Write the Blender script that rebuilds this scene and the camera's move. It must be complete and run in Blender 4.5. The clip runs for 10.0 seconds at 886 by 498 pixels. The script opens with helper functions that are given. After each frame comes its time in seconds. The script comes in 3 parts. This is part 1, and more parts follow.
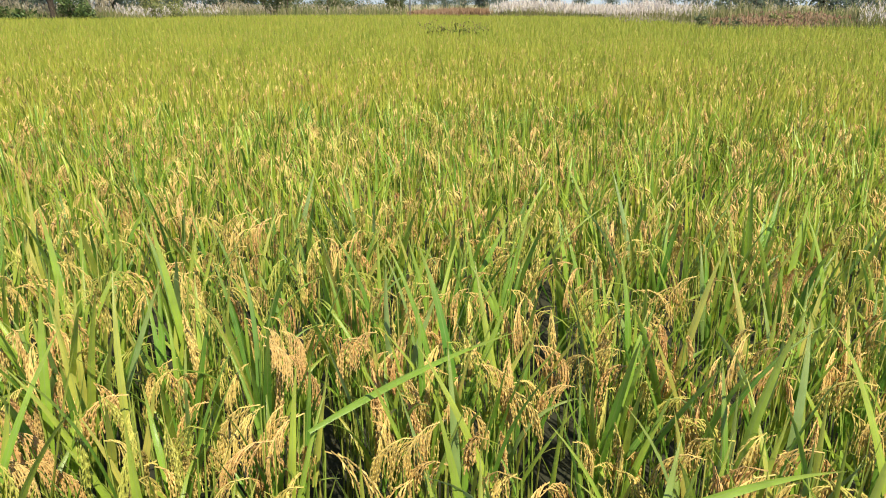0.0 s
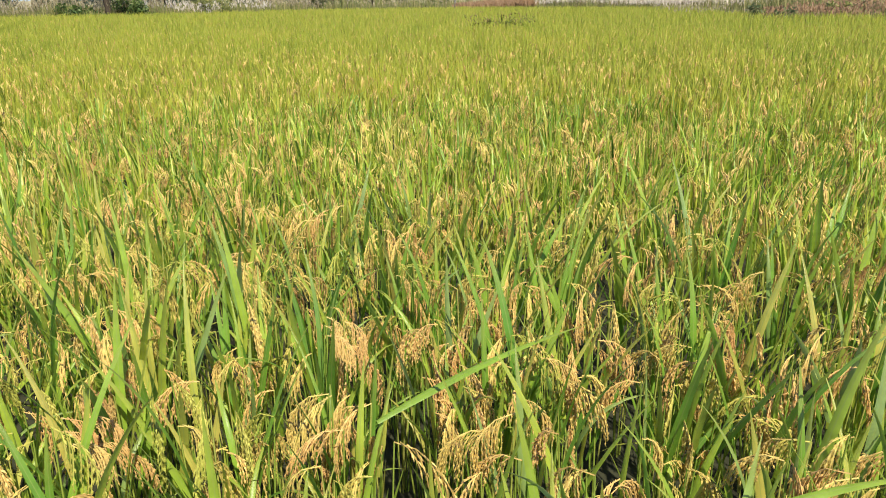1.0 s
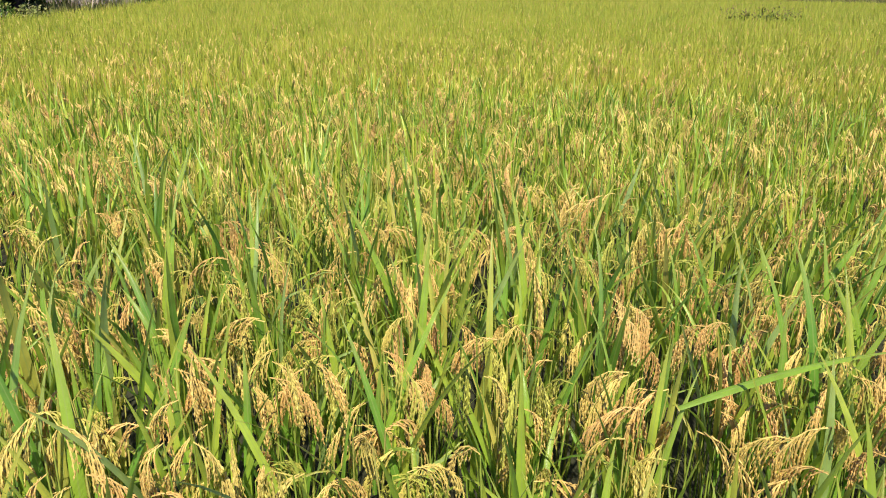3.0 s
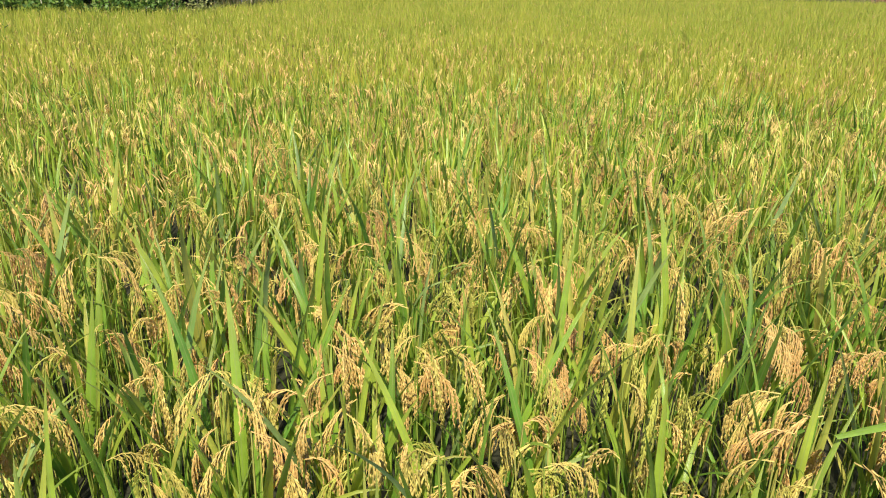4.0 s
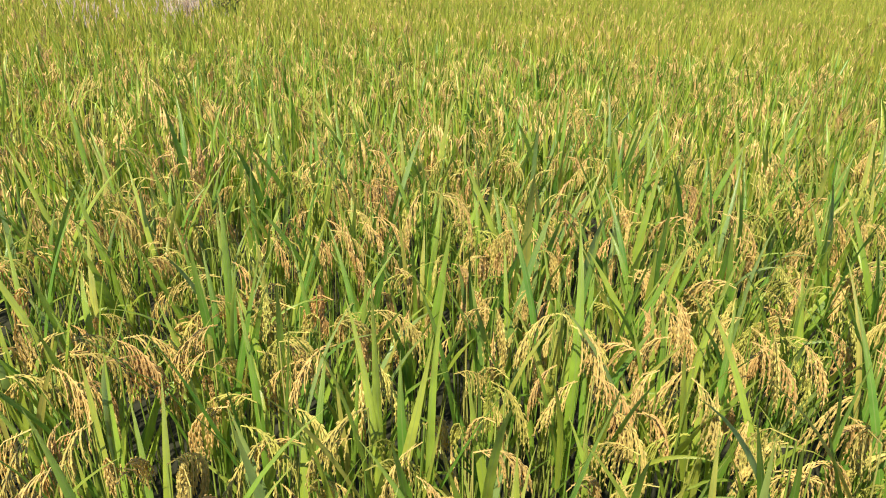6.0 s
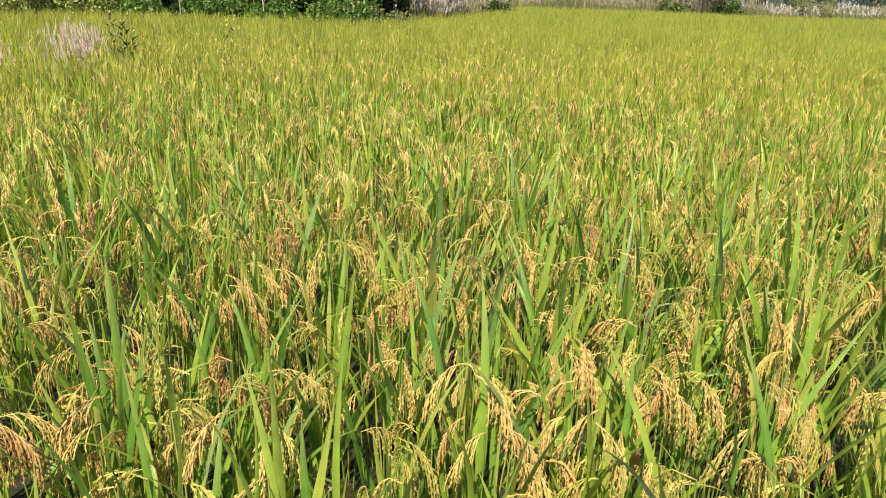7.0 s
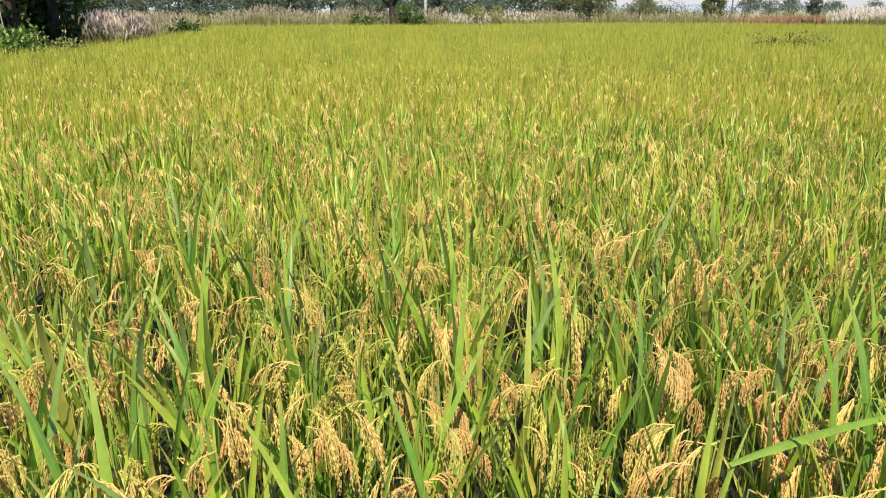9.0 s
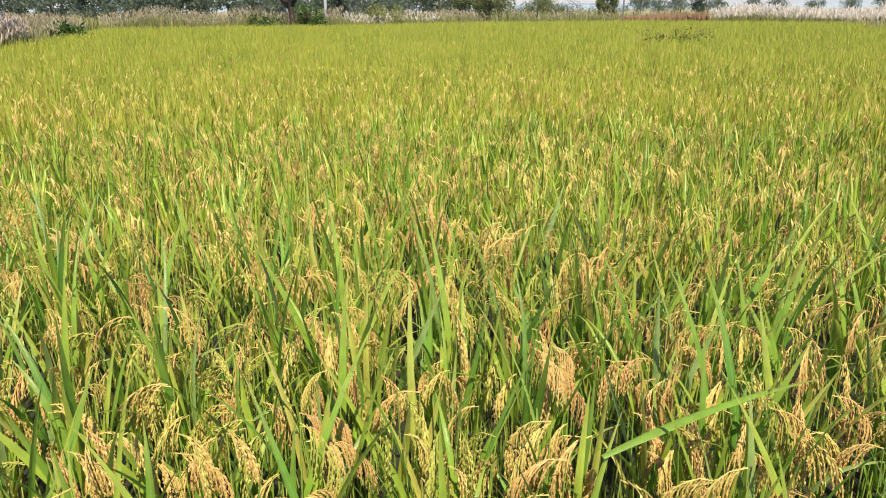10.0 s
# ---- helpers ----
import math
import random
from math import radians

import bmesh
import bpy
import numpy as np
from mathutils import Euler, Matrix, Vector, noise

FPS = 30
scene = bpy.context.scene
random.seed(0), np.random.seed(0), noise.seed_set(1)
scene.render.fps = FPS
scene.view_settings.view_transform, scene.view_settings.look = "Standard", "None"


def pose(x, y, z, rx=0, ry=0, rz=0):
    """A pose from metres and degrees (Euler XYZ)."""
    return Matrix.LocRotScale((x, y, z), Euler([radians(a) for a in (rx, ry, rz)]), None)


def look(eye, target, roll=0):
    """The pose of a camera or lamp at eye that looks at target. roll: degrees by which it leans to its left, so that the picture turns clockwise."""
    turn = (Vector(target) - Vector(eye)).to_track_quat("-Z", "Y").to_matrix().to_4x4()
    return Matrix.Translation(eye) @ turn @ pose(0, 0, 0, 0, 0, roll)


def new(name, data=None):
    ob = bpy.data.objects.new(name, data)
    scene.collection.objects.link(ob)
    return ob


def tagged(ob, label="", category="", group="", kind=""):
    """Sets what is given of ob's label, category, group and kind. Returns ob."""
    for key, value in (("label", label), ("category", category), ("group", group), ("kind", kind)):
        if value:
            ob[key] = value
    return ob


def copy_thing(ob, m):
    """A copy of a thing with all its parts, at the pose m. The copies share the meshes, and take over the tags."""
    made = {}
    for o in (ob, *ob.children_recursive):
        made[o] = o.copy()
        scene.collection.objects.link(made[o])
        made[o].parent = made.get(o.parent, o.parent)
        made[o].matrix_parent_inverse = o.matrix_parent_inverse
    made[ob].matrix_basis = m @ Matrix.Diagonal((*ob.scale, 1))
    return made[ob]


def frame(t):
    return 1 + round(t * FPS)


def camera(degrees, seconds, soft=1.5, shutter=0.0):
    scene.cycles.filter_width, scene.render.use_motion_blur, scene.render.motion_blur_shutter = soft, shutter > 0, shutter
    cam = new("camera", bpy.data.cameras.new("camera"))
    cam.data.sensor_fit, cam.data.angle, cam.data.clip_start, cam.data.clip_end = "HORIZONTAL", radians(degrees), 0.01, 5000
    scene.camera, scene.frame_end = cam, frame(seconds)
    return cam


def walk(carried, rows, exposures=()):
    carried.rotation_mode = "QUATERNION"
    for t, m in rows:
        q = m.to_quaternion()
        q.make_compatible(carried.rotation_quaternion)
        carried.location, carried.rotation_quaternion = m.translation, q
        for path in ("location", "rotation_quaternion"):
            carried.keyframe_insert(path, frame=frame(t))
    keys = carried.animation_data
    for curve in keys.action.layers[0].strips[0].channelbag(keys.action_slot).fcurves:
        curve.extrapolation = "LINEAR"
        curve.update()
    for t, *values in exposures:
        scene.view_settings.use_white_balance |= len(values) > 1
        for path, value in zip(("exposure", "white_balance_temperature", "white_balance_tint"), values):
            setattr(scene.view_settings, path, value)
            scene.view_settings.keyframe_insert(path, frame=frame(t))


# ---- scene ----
cam = camera(64.5, 10.0, soft=1.05)
PATH = [
    (0, (0.082, 0.062, 1.572), (-0.153, 1.936, 0.912), 0.1),
    (0.5, (0.085, 0.071, 1.577), (-0.066, 1.956, 0.925), 0.3),
    (0.7, (0.071, 0.086, 1.568), (-0.165, 1.958, 0.905), 0.0),
    (1, (0.032, 0.061, 1.568), (-0.32, 1.909, 0.89), -0.6),
    (1.5, (-0.02, 0.039, 1.565), (-0.547, 1.836, 0.863), -0.7),
    (2, (-0.049, 0.022, 1.566), (-0.703, 1.773, 0.853), -0.8),
    (2.5, (-0.092, -0.009, 1.562), (-0.875, 1.689, 0.854), 0.1),
    (2.7, (-0.113, -0.026, 1.559), (-0.954, 1.645, 0.853), 0.2),
    (3.8, (-0.202, -0.134, 1.583), (-1.276, 1.392, 0.864), 1.9),
    (4, (-0.177, -0.117, 1.568), (-1.356, 1.332, 0.853), 1.2),
    (4.5, (-0.206, -0.169, 1.566), (-1.527, 1.143, 0.837), 1.0),
    (5, (-0.243, -0.225, 1.549), (-1.675, 0.947, 0.789), 1.4),
    (5.5, (-0.261, -0.285, 1.534), (-1.812, 0.692, 0.735), 1.4),
    (5.7, (-0.266, -0.311, 1.538), (-1.859, 0.587, 0.727), 1.7),
    (6.8, (-0.285, -0.291, 1.562), (-1.826, 0.767, 0.85), 2.0),
    (7, (-0.28, -0.272, 1.566), (-1.779, 0.855, 0.873), 2.1),
    (7.5, (-0.275, -0.197, 1.577), (-1.605, 1.123, 0.879), 1.8),
    (8, (-0.228, -0.125, 1.59), (-1.4, 1.358, 0.936), 1.1),
    (8.5, (-0.205, -0.092, 1.596), (-1.265, 1.481, 0.963), 0.3),
    (9, (-0.189, -0.046, 1.598), (-1.156, 1.582, 0.955), -0.0),
    (9.5, (-0.162, -0.012, 1.595), (-1.016, 1.675, 0.946), -0.1),
    (10, (-0.128, 0.016, 1.602), (-0.877, 1.755, 0.957), -0.4),
]
walk(cam, [(t, look(eye, target, roll)) for t, eye, target, roll in PATH])

# ---- light ----
SUN_EL, SUN_AZ = 57.0, 146.0          # degrees; azimuth clockwise from +y
world = bpy.data.worlds.new("sky_world")
scene.world = world
world.use_nodes = True
wn = world.node_tree.nodes
sky = wn.new("ShaderNodeTexSky")
sky.sky_type = "NISHITA"
sky.sun_disc = False
sky.sun_elevation, sky.sun_rotation = radians(SUN_EL), radians(SUN_AZ)
sky.air_density, sky.dust_density, sky.ozone_density = 1.0, 0.4, 6.0
wn["Background"].inputs["Strength"].default_value = 0.104
haze = wn.new("ShaderNodeMix")          # thin violet haze over the whole sky
haze.data_type, haze.blend_type = "RGBA", "MULTIPLY"
haze.inputs["Factor"].default_value = 1.0
haze.inputs["B"].default_value = (0.86, 0.80, 0.97, 1)
world.node_tree.links.new(sky.outputs[0], haze.inputs["A"])
world.node_tree.links.new(haze.outputs["Result"], wn["Background"].inputs["Color"])
sun = new("sun", bpy.data.lights.new("sun", "SUN"))
sun.data.energy, sun.data.angle, sun.data.color = 5.2, radians(0.6), (1.0, 0.955, 0.70)
az, el = radians(SUN_AZ), radians(SUN_EL)
sun.matrix_world = look((0, 0, 30), (-math.sin(az) * math.cos(el) * 30, -math.cos(az) * math.cos(el) * 30, 30 - math.sin(el) * 30))
scene.view_settings.exposure = 0.72

# ---- materials ----
def nodes_of(name):
    m = bpy.data.materials.new(name)
    m.use_nodes = True
    return m, m.node_tree.nodes, m.node_tree.links


def ramp(n, stops):
    r = n.new("ShaderNodeValToRGB")
    e = r.color_ramp.elements
    while len(e) < len(stops):
        e.new(0.5)
    for k, (p, c) in zip(e, stops):
        k.position, k.color = p, (*c, 1)
    return r


def varied(name, stops, source="object", rough=0.6, spec=0.3, translucent=0.0, grain=60.0, grain_amount=0.25, patch=0.0, patch_scale=0.6,
           bump=0.0, veins=False, spread=1.0):
    """A surface whose colour runs over stops from piece to piece, with grain and patches of two sizes."""
    m, n, l = nodes_of(name)
    out, bsdf = n["Material Output"], n["Principled BSDF"]
    if source == "object":
        pick = n.new("ShaderNodeObjectInfo").outputs["Random"]
    else:
        pick = n.new("ShaderNodeNewGeometry").outputs["Random Per Island"]
    geo = n.new("ShaderNodeNewGeometry")
    if patch:
        big = n.new("ShaderNodeTexNoise")
        big.inputs["Scale"].default_value = patch_scale
        big.inputs["Detail"].default_value = 3
        l.new(geo.outputs["Position"], big.inputs["Vector"])
        mm = n.new("ShaderNodeMath")
        mm.operation = "MULTIPLY_ADD"
        l.new(big.outputs["Fac"], mm.inputs[0])
        mm.inputs[1].default_value = patch
        mm.inputs[2].default_value = -patch / 2 + (1 - spread) / 2
        add = n.new("ShaderNodeMath")
        add.operation = "MULTIPLY_ADD"
        add.use_clamp = True
        l.new(pick, add.inputs[0])
        add.inputs[1].default_value = spread
        l.new(mm.outputs[0], add.inputs[2])
        pick = add.outputs[0]
    r = ramp(n, stops)
    l.new(pick, r.inputs["Fac"])
    fine = n.new("ShaderNodeTexNoise")
    fine.inputs["Scale"].default_value = grain
    fine.inputs["Detail"].default_value = 4
    l.new(geo.outputs["Position"], fine.inputs["Vector"])
    lum = n.new("ShaderNodeMapRange")
    l.new(fine.outputs["Fac"], lum.inputs["Value"])
    lum.inputs["From Min"].default_value, lum.inputs["From Max"].default_value = 0.25, 0.75
    lum.inputs["To Min"].default_value, lum.inputs["To Max"].default_value = 1 - grain_amount, 1 + grain_amount
    mix = n.new("ShaderNodeMix")
    mix.data_type, mix.blend_type = "RGBA", "MULTIPLY"
    mix.inputs["Factor"].default_value = 1.0
    l.new(r.outputs["Color"], mix.inputs["A"])
    l.new(lum.outputs[0], mix.inputs["B"])
    colour = mix.outputs["Result"]
    if veins:
        uv = n.new("ShaderNodeUVMap")
        sep = n.new("ShaderNodeSeparateXYZ")
        l.new(uv.outputs["UV"], sep.inputs[0])
        rib = n.new("ShaderNodeMath")          # distance from the midrib
        rib.operation = "SUBTRACT"
        l.new(sep.outputs["X"], rib.inputs[0])
        rib.inputs[1].default_value = 0.5
        ab = n.new("ShaderNodeMath")
        ab.operation = "ABSOLUTE"
        l.new(rib.outputs[0], ab.inputs[0])
        near_rib = n.new("ShaderNodeMapRange")
        l.new(ab.outputs[0], near_rib.inputs["Value"])
        near_rib.inputs["From Min"].default_value, near_rib.inputs["From Max"].default_value = 0.03, 0.09
        near_rib.inputs["To Min"].default_value, near_rib.inputs["To Max"].default_value = 0.5, 0.0
        pale = n.new("ShaderNodeMix")
        pale.data_type = "RGBA"
        l.new(near_rib.outputs[0], pale.inputs["Factor"])
        l.new(colour, pale.inputs["A"])
        pale.inputs["B"].default_value = (0.34, 0.42, 0.12, 1)
        tipn = n.new("ShaderNodeMapRange")     # the tips dry to straw
        l.new(sep.outputs["Y"], tipn.inputs["Value"])
        tipn.inputs["From Min"].default_value, tipn.inputs["From Max"].default_value = 0.55, 1.15
        tip = n.new("ShaderNodeMix")
        tip.data_type = "RGBA"
        l.new(tipn.outputs[0], tip.inputs["Factor"])
        l.new(pale.outputs["Result"], tip.inputs["A"])
        tip.inputs["B"].default_value = (0.37, 0.39, 0.07, 1)
        colour = tip.outputs["Result"]
        wave = n.new("ShaderNodeMath")
        wave.operation = "SINE"
        sc = n.new("ShaderNodeMath")
        sc.operation = "MULTIPLY"
        l.new(sep.outputs["X"], sc.inputs[0])
        sc.inputs[1].default_value = 75.0
        l.new(sc.outputs[0], wave.inputs[0])
        bp = n.new("ShaderNodeBump")
        bp.inputs["Strength"].default_value, bp.inputs["Distance"].default_value = 0.35, 0.001
        l.new(wave.outputs[0], bp.inputs["Height"])
        l.new(bp.outputs["Normal"], bsdf.inputs["Normal"])
    elif bump:
        bp = n.new("ShaderNodeBump")
        bp.inputs["Strength"].default_value, bp.inputs["Distance"].default_value = 0.6, bump
        l.new(fine.outputs["Fac"], bp.inputs["Height"])
        l.new(bp.outputs["Normal"], bsdf.inputs["Normal"])
    l.new(colour, bsdf.inputs["Base Color"])
    bsdf.inputs["Roughness"].default_value = rough
    bsdf.inputs["Specular IOR Level"].default_value = spec
    if translucent:
        tr = n.new("ShaderNodeBsdfTranslucent")
        l.new(colour, tr.inputs["Color"])
        ms = n.new("ShaderNodeMixShader")
        ms.inputs[0].default_value = translucent
        l.new(bsdf.outputs[0], ms.inputs[1])
        l.new(tr.outputs[0], ms.inputs[2])
        l.new(ms.outputs[0], out.inputs["Surface"])
    return m


LEAF = [(0.0, (0.33, 0.45, 0.16)), (0.07, (0.31, 0.44, 0.13)), (0.11, (0.13, 0.29, 0.038)), (0.3, (0.22, 0.40, 0.048)), (0.55, (0.335, 0.485, 0.057)), (0.85, (0.45, 0.53, 0.07)), (1.0, (0.59, 0.50, 0.12))]
EAR = [(0.0, (0.44, 0.44, 0.085)), (0.3, (0.58, 0.50, 0.13)), (0.65, (0.67, 0.51, 0.165)), (0.9, (0.70, 0.48, 0.175)), (1.0, (0.63, 0.40, 0.15))]
RUSSET_EAR = [(0.0, (0.76, 0.56, 0.22)), (0.5, (0.76, 0.50, 0.205)), (1.0, (0.70, 0.42, 0.175))]
RIPE_EAR = [(0.0, (0.61, 0.50, 0.14)), (0.35, (0.70, 0.525, 0.175)), (0.7, (0.73, 0.495, 0.185)), (1.0, (0.70, 0.435, 0.17))]
CROP_LEAF = [(0.0, (0.15, 0.24, 0.036)), (0.2, (0.31, 0.38, 0.052)), (0.5, (0.47, 0.50, 0.070)), (0.8, (0.58, 0.55, 0.090)), (1.0, (0.66, 0.56, 0.14))]
mat_leaf = varied("rice_leaf_green", LEAF, rough=0.36, spec=0.75, translucent=0.48, grain=25, grain_amount=0.22, veins=True)
mat_leaf_long = varied("rice_leaf_long", [(0.0, (0.22, 0.39, 0.042)), (1.0, (0.32, 0.47, 0.05))], rough=0.36, spec=0.75, translucent=0.48, grain=25, grain_amount=0.22, veins=True)
mat_ear_ripe = varied("rice_ear_ripe", RIPE_EAR, rough=0.6, spec=0.3, translucent=0.3, grain=110, grain_amount=0.34)
mat_ear_russet = varied("rice_ear_russet", RUSSET_EAR, rough=0.6, spec=0.3, translucent=0.3, grain=130, grain_amount=0.25)
mat_ear = varied("rice_ear_straw", EAR, rough=0.6, spec=0.3, translucent=0.3, grain=110, grain_amount=0.34)
mat_culm = varied("rice_culm", [(0.0, (0.16, 0.26, 0.035)), (0.6, (0.28, 0.34, 0.06)), (1.0, (0.42, 0.38, 0.11))], rough=0.55, grain=40, translucent=0.1)
mat_leaf_far = varied("rice_leaf_crop", CROP_LEAF, source="island", rough=0.5, translucent=0.5, grain=15, grain_amount=0.15, patch=1.0, patch_scale=0.9, spread=0.45)
CROP_EAR = [(0.0, (0.40, 0.42, 0.06)), (0.4, (0.50, 0.46, 0.09)), (0.75, (0.58, 0.46, 0.13)), (1.0, (0.60, 0.40, 0.15))]
mat_ear_far = varied("rice_ear_crop", CROP_EAR, source="island", rough=0.65, translucent=0.3, grain=90, grain_amount=0.2, patch=1.2, patch_scale=0.8, spread=0.7)
mat_ear_mid = varied("rice_ear_crop_gold", [(0.0, (0.44, 0.42, 0.09)), (0.3, (0.58, 0.48, 0.13)), (0.6, (0.70, 0.51, 0.18)), (1.0, (0.76, 0.46, 0.20))], source="island", rough=0.65, translucent=0.25, grain=90, grain_amount=0.25, patch=1.9, patch_scale=2.6, spread=0.6)
mat_leaf_mid = varied("rice_leaf_crop_green", [(0.0, (0.12, 0.25, 0.03)), (0.25, (0.24, 0.38, 0.042)), (0.55, (0.37, 0.48, 0.052)), (0.85, (0.48, 0.53, 0.066)), (1.0, (0.59, 0.52, 0.11))], source="island", rough=0.42, spec=0.5, translucent=0.48, grain=20, grain_amount=0.22, patch=0.8, patch_scale=1.5, spread=0.85)
mat_soil = varied("wet_soil", [(0.0, (0.024, 0.024, 0.014)), (1.0, (0.04, 0.036, 0.022))], rough=0.8, grain=9, grain_amount=0.4, bump=0.03)
mat_land = varied("dry_grassland", [(0.0, (0.27, 0.23, 0.13)), (1.0, (0.27, 0.23, 0.13))], rough=0.9, grain=0.15, grain_amount=0.45, bump=0.05)
mat_bark = varied("bark", [(0.0, (0.035, 0.026, 0.02)), (1.0, (0.075, 0.055, 0.04))], rough=0.9, grain=14, grain_amount=0.45, bump=0.03)
mat_tree = varied("tree_leaf", [(0.0, (0.04, 0.075, 0.02)), (0.5, (0.075, 0.125, 0.032)), (1.0, (0.15, 0.19, 0.055))], source="island", rough=0.5, translucent=0.25, grain=3)
mat_bush = varied("bush_leaf", [(0.0, (0.05, 0.11, 0.02)), (0.5, (0.10, 0.19, 0.03)), (0.9, (0.20, 0.26, 0.05)), (1.0, (0.30, 0.26, 0.08))], source="island", rough=0.5, translucent=0.3, grain=5)
mat_lush = varied("lush_bush_leaf", [(0.0, (0.08, 0.13, 0.025)), (0.4, (0.21, 0.26, 0.045)), (0.75, (0.38, 0.38, 0.09)), (1.0, (0.46, 0.36, 0.16))], source="island", rough=0.4, spec=0.5, translucent=0.25, grain=5)
mat_dead = varied("dead_wood", [(0.0, (0.42, 0.36, 0.28)), (1.0, (0.55, 0.48, 0.40))], rough=0.85, grain=20)
# far crowns: grey-blue distance haze mixed into the leaf colour
mat_haze_tinted = varied("haze_tinted_tree_leaf", [(0.0, (0.11, 0.145, 0.115)), (0.5, (0.125, 0.16, 0.125)), (1.0, (0.15, 0.18, 0.13))], source="island", rough=0.9, spec=0.1, translucent=0.5, grain=0.4)
mat_pale_bush = varied("pale_bush_leaf", [(0.0, (0.15, 0.18, 0.055)), (0.5, (0.23, 0.25, 0.08)), (1.0, (0.34, 0.31, 0.13))], source="island", rough=0.7, translucent=0.35, grain=2.0)
# olive leaf with haze greyed into its colour; mid-distance trees and one shrub
mat_olive_hazed = varied("olive_hazed_leaf", [(0.0, (0.08, 0.11, 0.05)), (0.5, (0.12, 0.15, 0.065)), (1.0, (0.20, 0.20, 0.09))], source="island", rough=0.7, translucent=0.35, grain=1.0)
mat_plume = varied("white_plume", [(0.0, (0.60, 0.51, 0.46)), (0.5, (0.72, 0.64, 0.59)), (1.0, (0.80, 0.74, 0.69))], source="island", rough=0.9, spec=0.1, translucent=0.35, grain=8)
mat_plume_pink = varied("pink_plume", [(0.0, (0.58, 0.46, 0.40)), (0.5, (0.70, 0.57, 0.50)), (1.0, (0.80, 0.69, 0.62))], source="island", rough=0.9, spec=0.1, translucent=0.35, grain=8)
mat_plume_beige = varied("beige_plume", [(0.0, (0.34, 0.29, 0.19)), (0.5, (0.44, 0.37, 0.26)), (1.0, (0.54, 0.46, 0.36))], source="island", rough=0.9, spec=0.1, translucent=0.35, grain=8)
mat_reed = varied("reed_blade", [(0.0, (0.13, 0.17, 0.05)), (0.5, (0.24, 0.24, 0.09)), (1.0, (0.42, 0.34, 0.18))], source="island", rough=0.7, translucent=0.25, grain=6)
mat_red = varied("red_dry_grass", [(0.0, (0.27, 0.155, 0.09)), (0.5, (0.31, 0.19, 0.115)), (1.0, (0.37, 0.25, 0.165))], source="island", rough=0.85, translucent=0.2, grain=4)
# ridge colour paled to blue-grey in place of air between
mat_hill = varied("haze_tinted_hill", [(0.0, (0.26, 0.30, 0.36)), (1.0, (0.26, 0.30, 0.36))], rough=1.0, grain=0.004, grain_amount=0.15)
mat_post = varied("weathered_post", [(0.0, (0.30, 0.30, 0.31)), (1.0, (0.36, 0.36, 0.37))], rough=0.7, grain=6)
mat_pole = varied("weathered_pole", [(0.0, (0.12, 0.12, 0.13)), (1.0, (0.15, 0.15, 0.16))], rough=0.8, grain=6)
mat_weed = varied("weed_leaf", [(0.0, (0.06, 0.08, 0.02)), (0.5, (0.12, 0.14, 0.03)), (1.0, (0.20, 0.15, 0.05))], source="island", rough=0.6, translucent=0.25, grain=30)
mat_flower = varied("yellow_flower", [(0.0, (0.62, 0.46, 0.06)), (1.0, (0.72, 0.60, 0.18))], source="island", rough=0.7, grain=60)
mat_seedhead = varied("grey_seed_head", [(0.0, (0.80, 0.64, 0.52)), (1.0, (0.90, 0.78, 0.68))], source="island", rough=0.9, translucent=0.45, grain=60)

# ---- mesh helpers ----
rng = np.random.default_rng(7)


def mesh_of(name, verts, tris, mats, slots=None, uvs=None, smooth=False):
    me = bpy.data.meshes.new(name)
    verts, tris = np.asarray(verts, np.float32), np.asarray(tris, np.int32)
    me.vertices.add(len(verts))
    me.vertices.foreach_set("co", verts.ravel())
    me.loops.add(tris.size)
    me.loops.foreach_set("vertex_index", tris.ravel())
    me.polygons.add(len(tris))
    me.polygons.foreach_set("loop_start", np.arange(len(tris), dtype=np.int32) * 3)
    for m in mats:
        me.materials.append(m)
    if slots is not None:
        me.polygons.foreach_set("material_index", np.asarray(slots, np.int32))
    if uvs is not None:
        me.uv_layers.new(name="UVMap").data.foreach_set("uv", np.asarray(uvs, np.float32)[tris.ravel()].ravel())
    me.polygons.foreach_set("use_smooth", np.full(len(tris), smooth))
    me.update(calc_edges=True)
    return me


class Heap:
    """Gathers pieces of geometry for one mesh."""
    def __init__(self):
        self.v, self.t, self.s, self.u, self.count = [], [], [], [], 0

    def put(self, v, t, slot=0, uv=None):
        self.v.append(np.asarray(v, float))
        self.t.append(np.asarray(t, int) + self.count)
        self.s.append(np.full(len(t), slot))
        if uv is not None:
            self.u.append(uv)
        self.count += len(v)

    def arrays(self):
        return np.concatenate(self.v), np.concatenate(self.t), np.concatenate(self.s)

    def mesh(self, name, mats, smooth=False):
        v, t, s = self.arrays()
        return mesh_of(name, v, t, mats, s, np.concatenate(self.u) if self.u else None, smooth)


def arc(start, lean0, lean1, length, steps, azimuth, power=1.0):
    """Points along a stalk that bends from lean0 to lean1 (radians from upright) towards an azimuth."""
    pts, p = [np.array(start, float)], np.array(start, float)
    for i in range(steps):
        a = lean0 + (lean1 - lean0) * ((i + 0.5) / steps) ** power
        p = p + np.array((math.sin(a) * math.cos(azimuth), math.sin(a) * math.sin(azimuth), math.cos(a))) * (length / steps)
        pts.append(p)
    return np.array(pts)


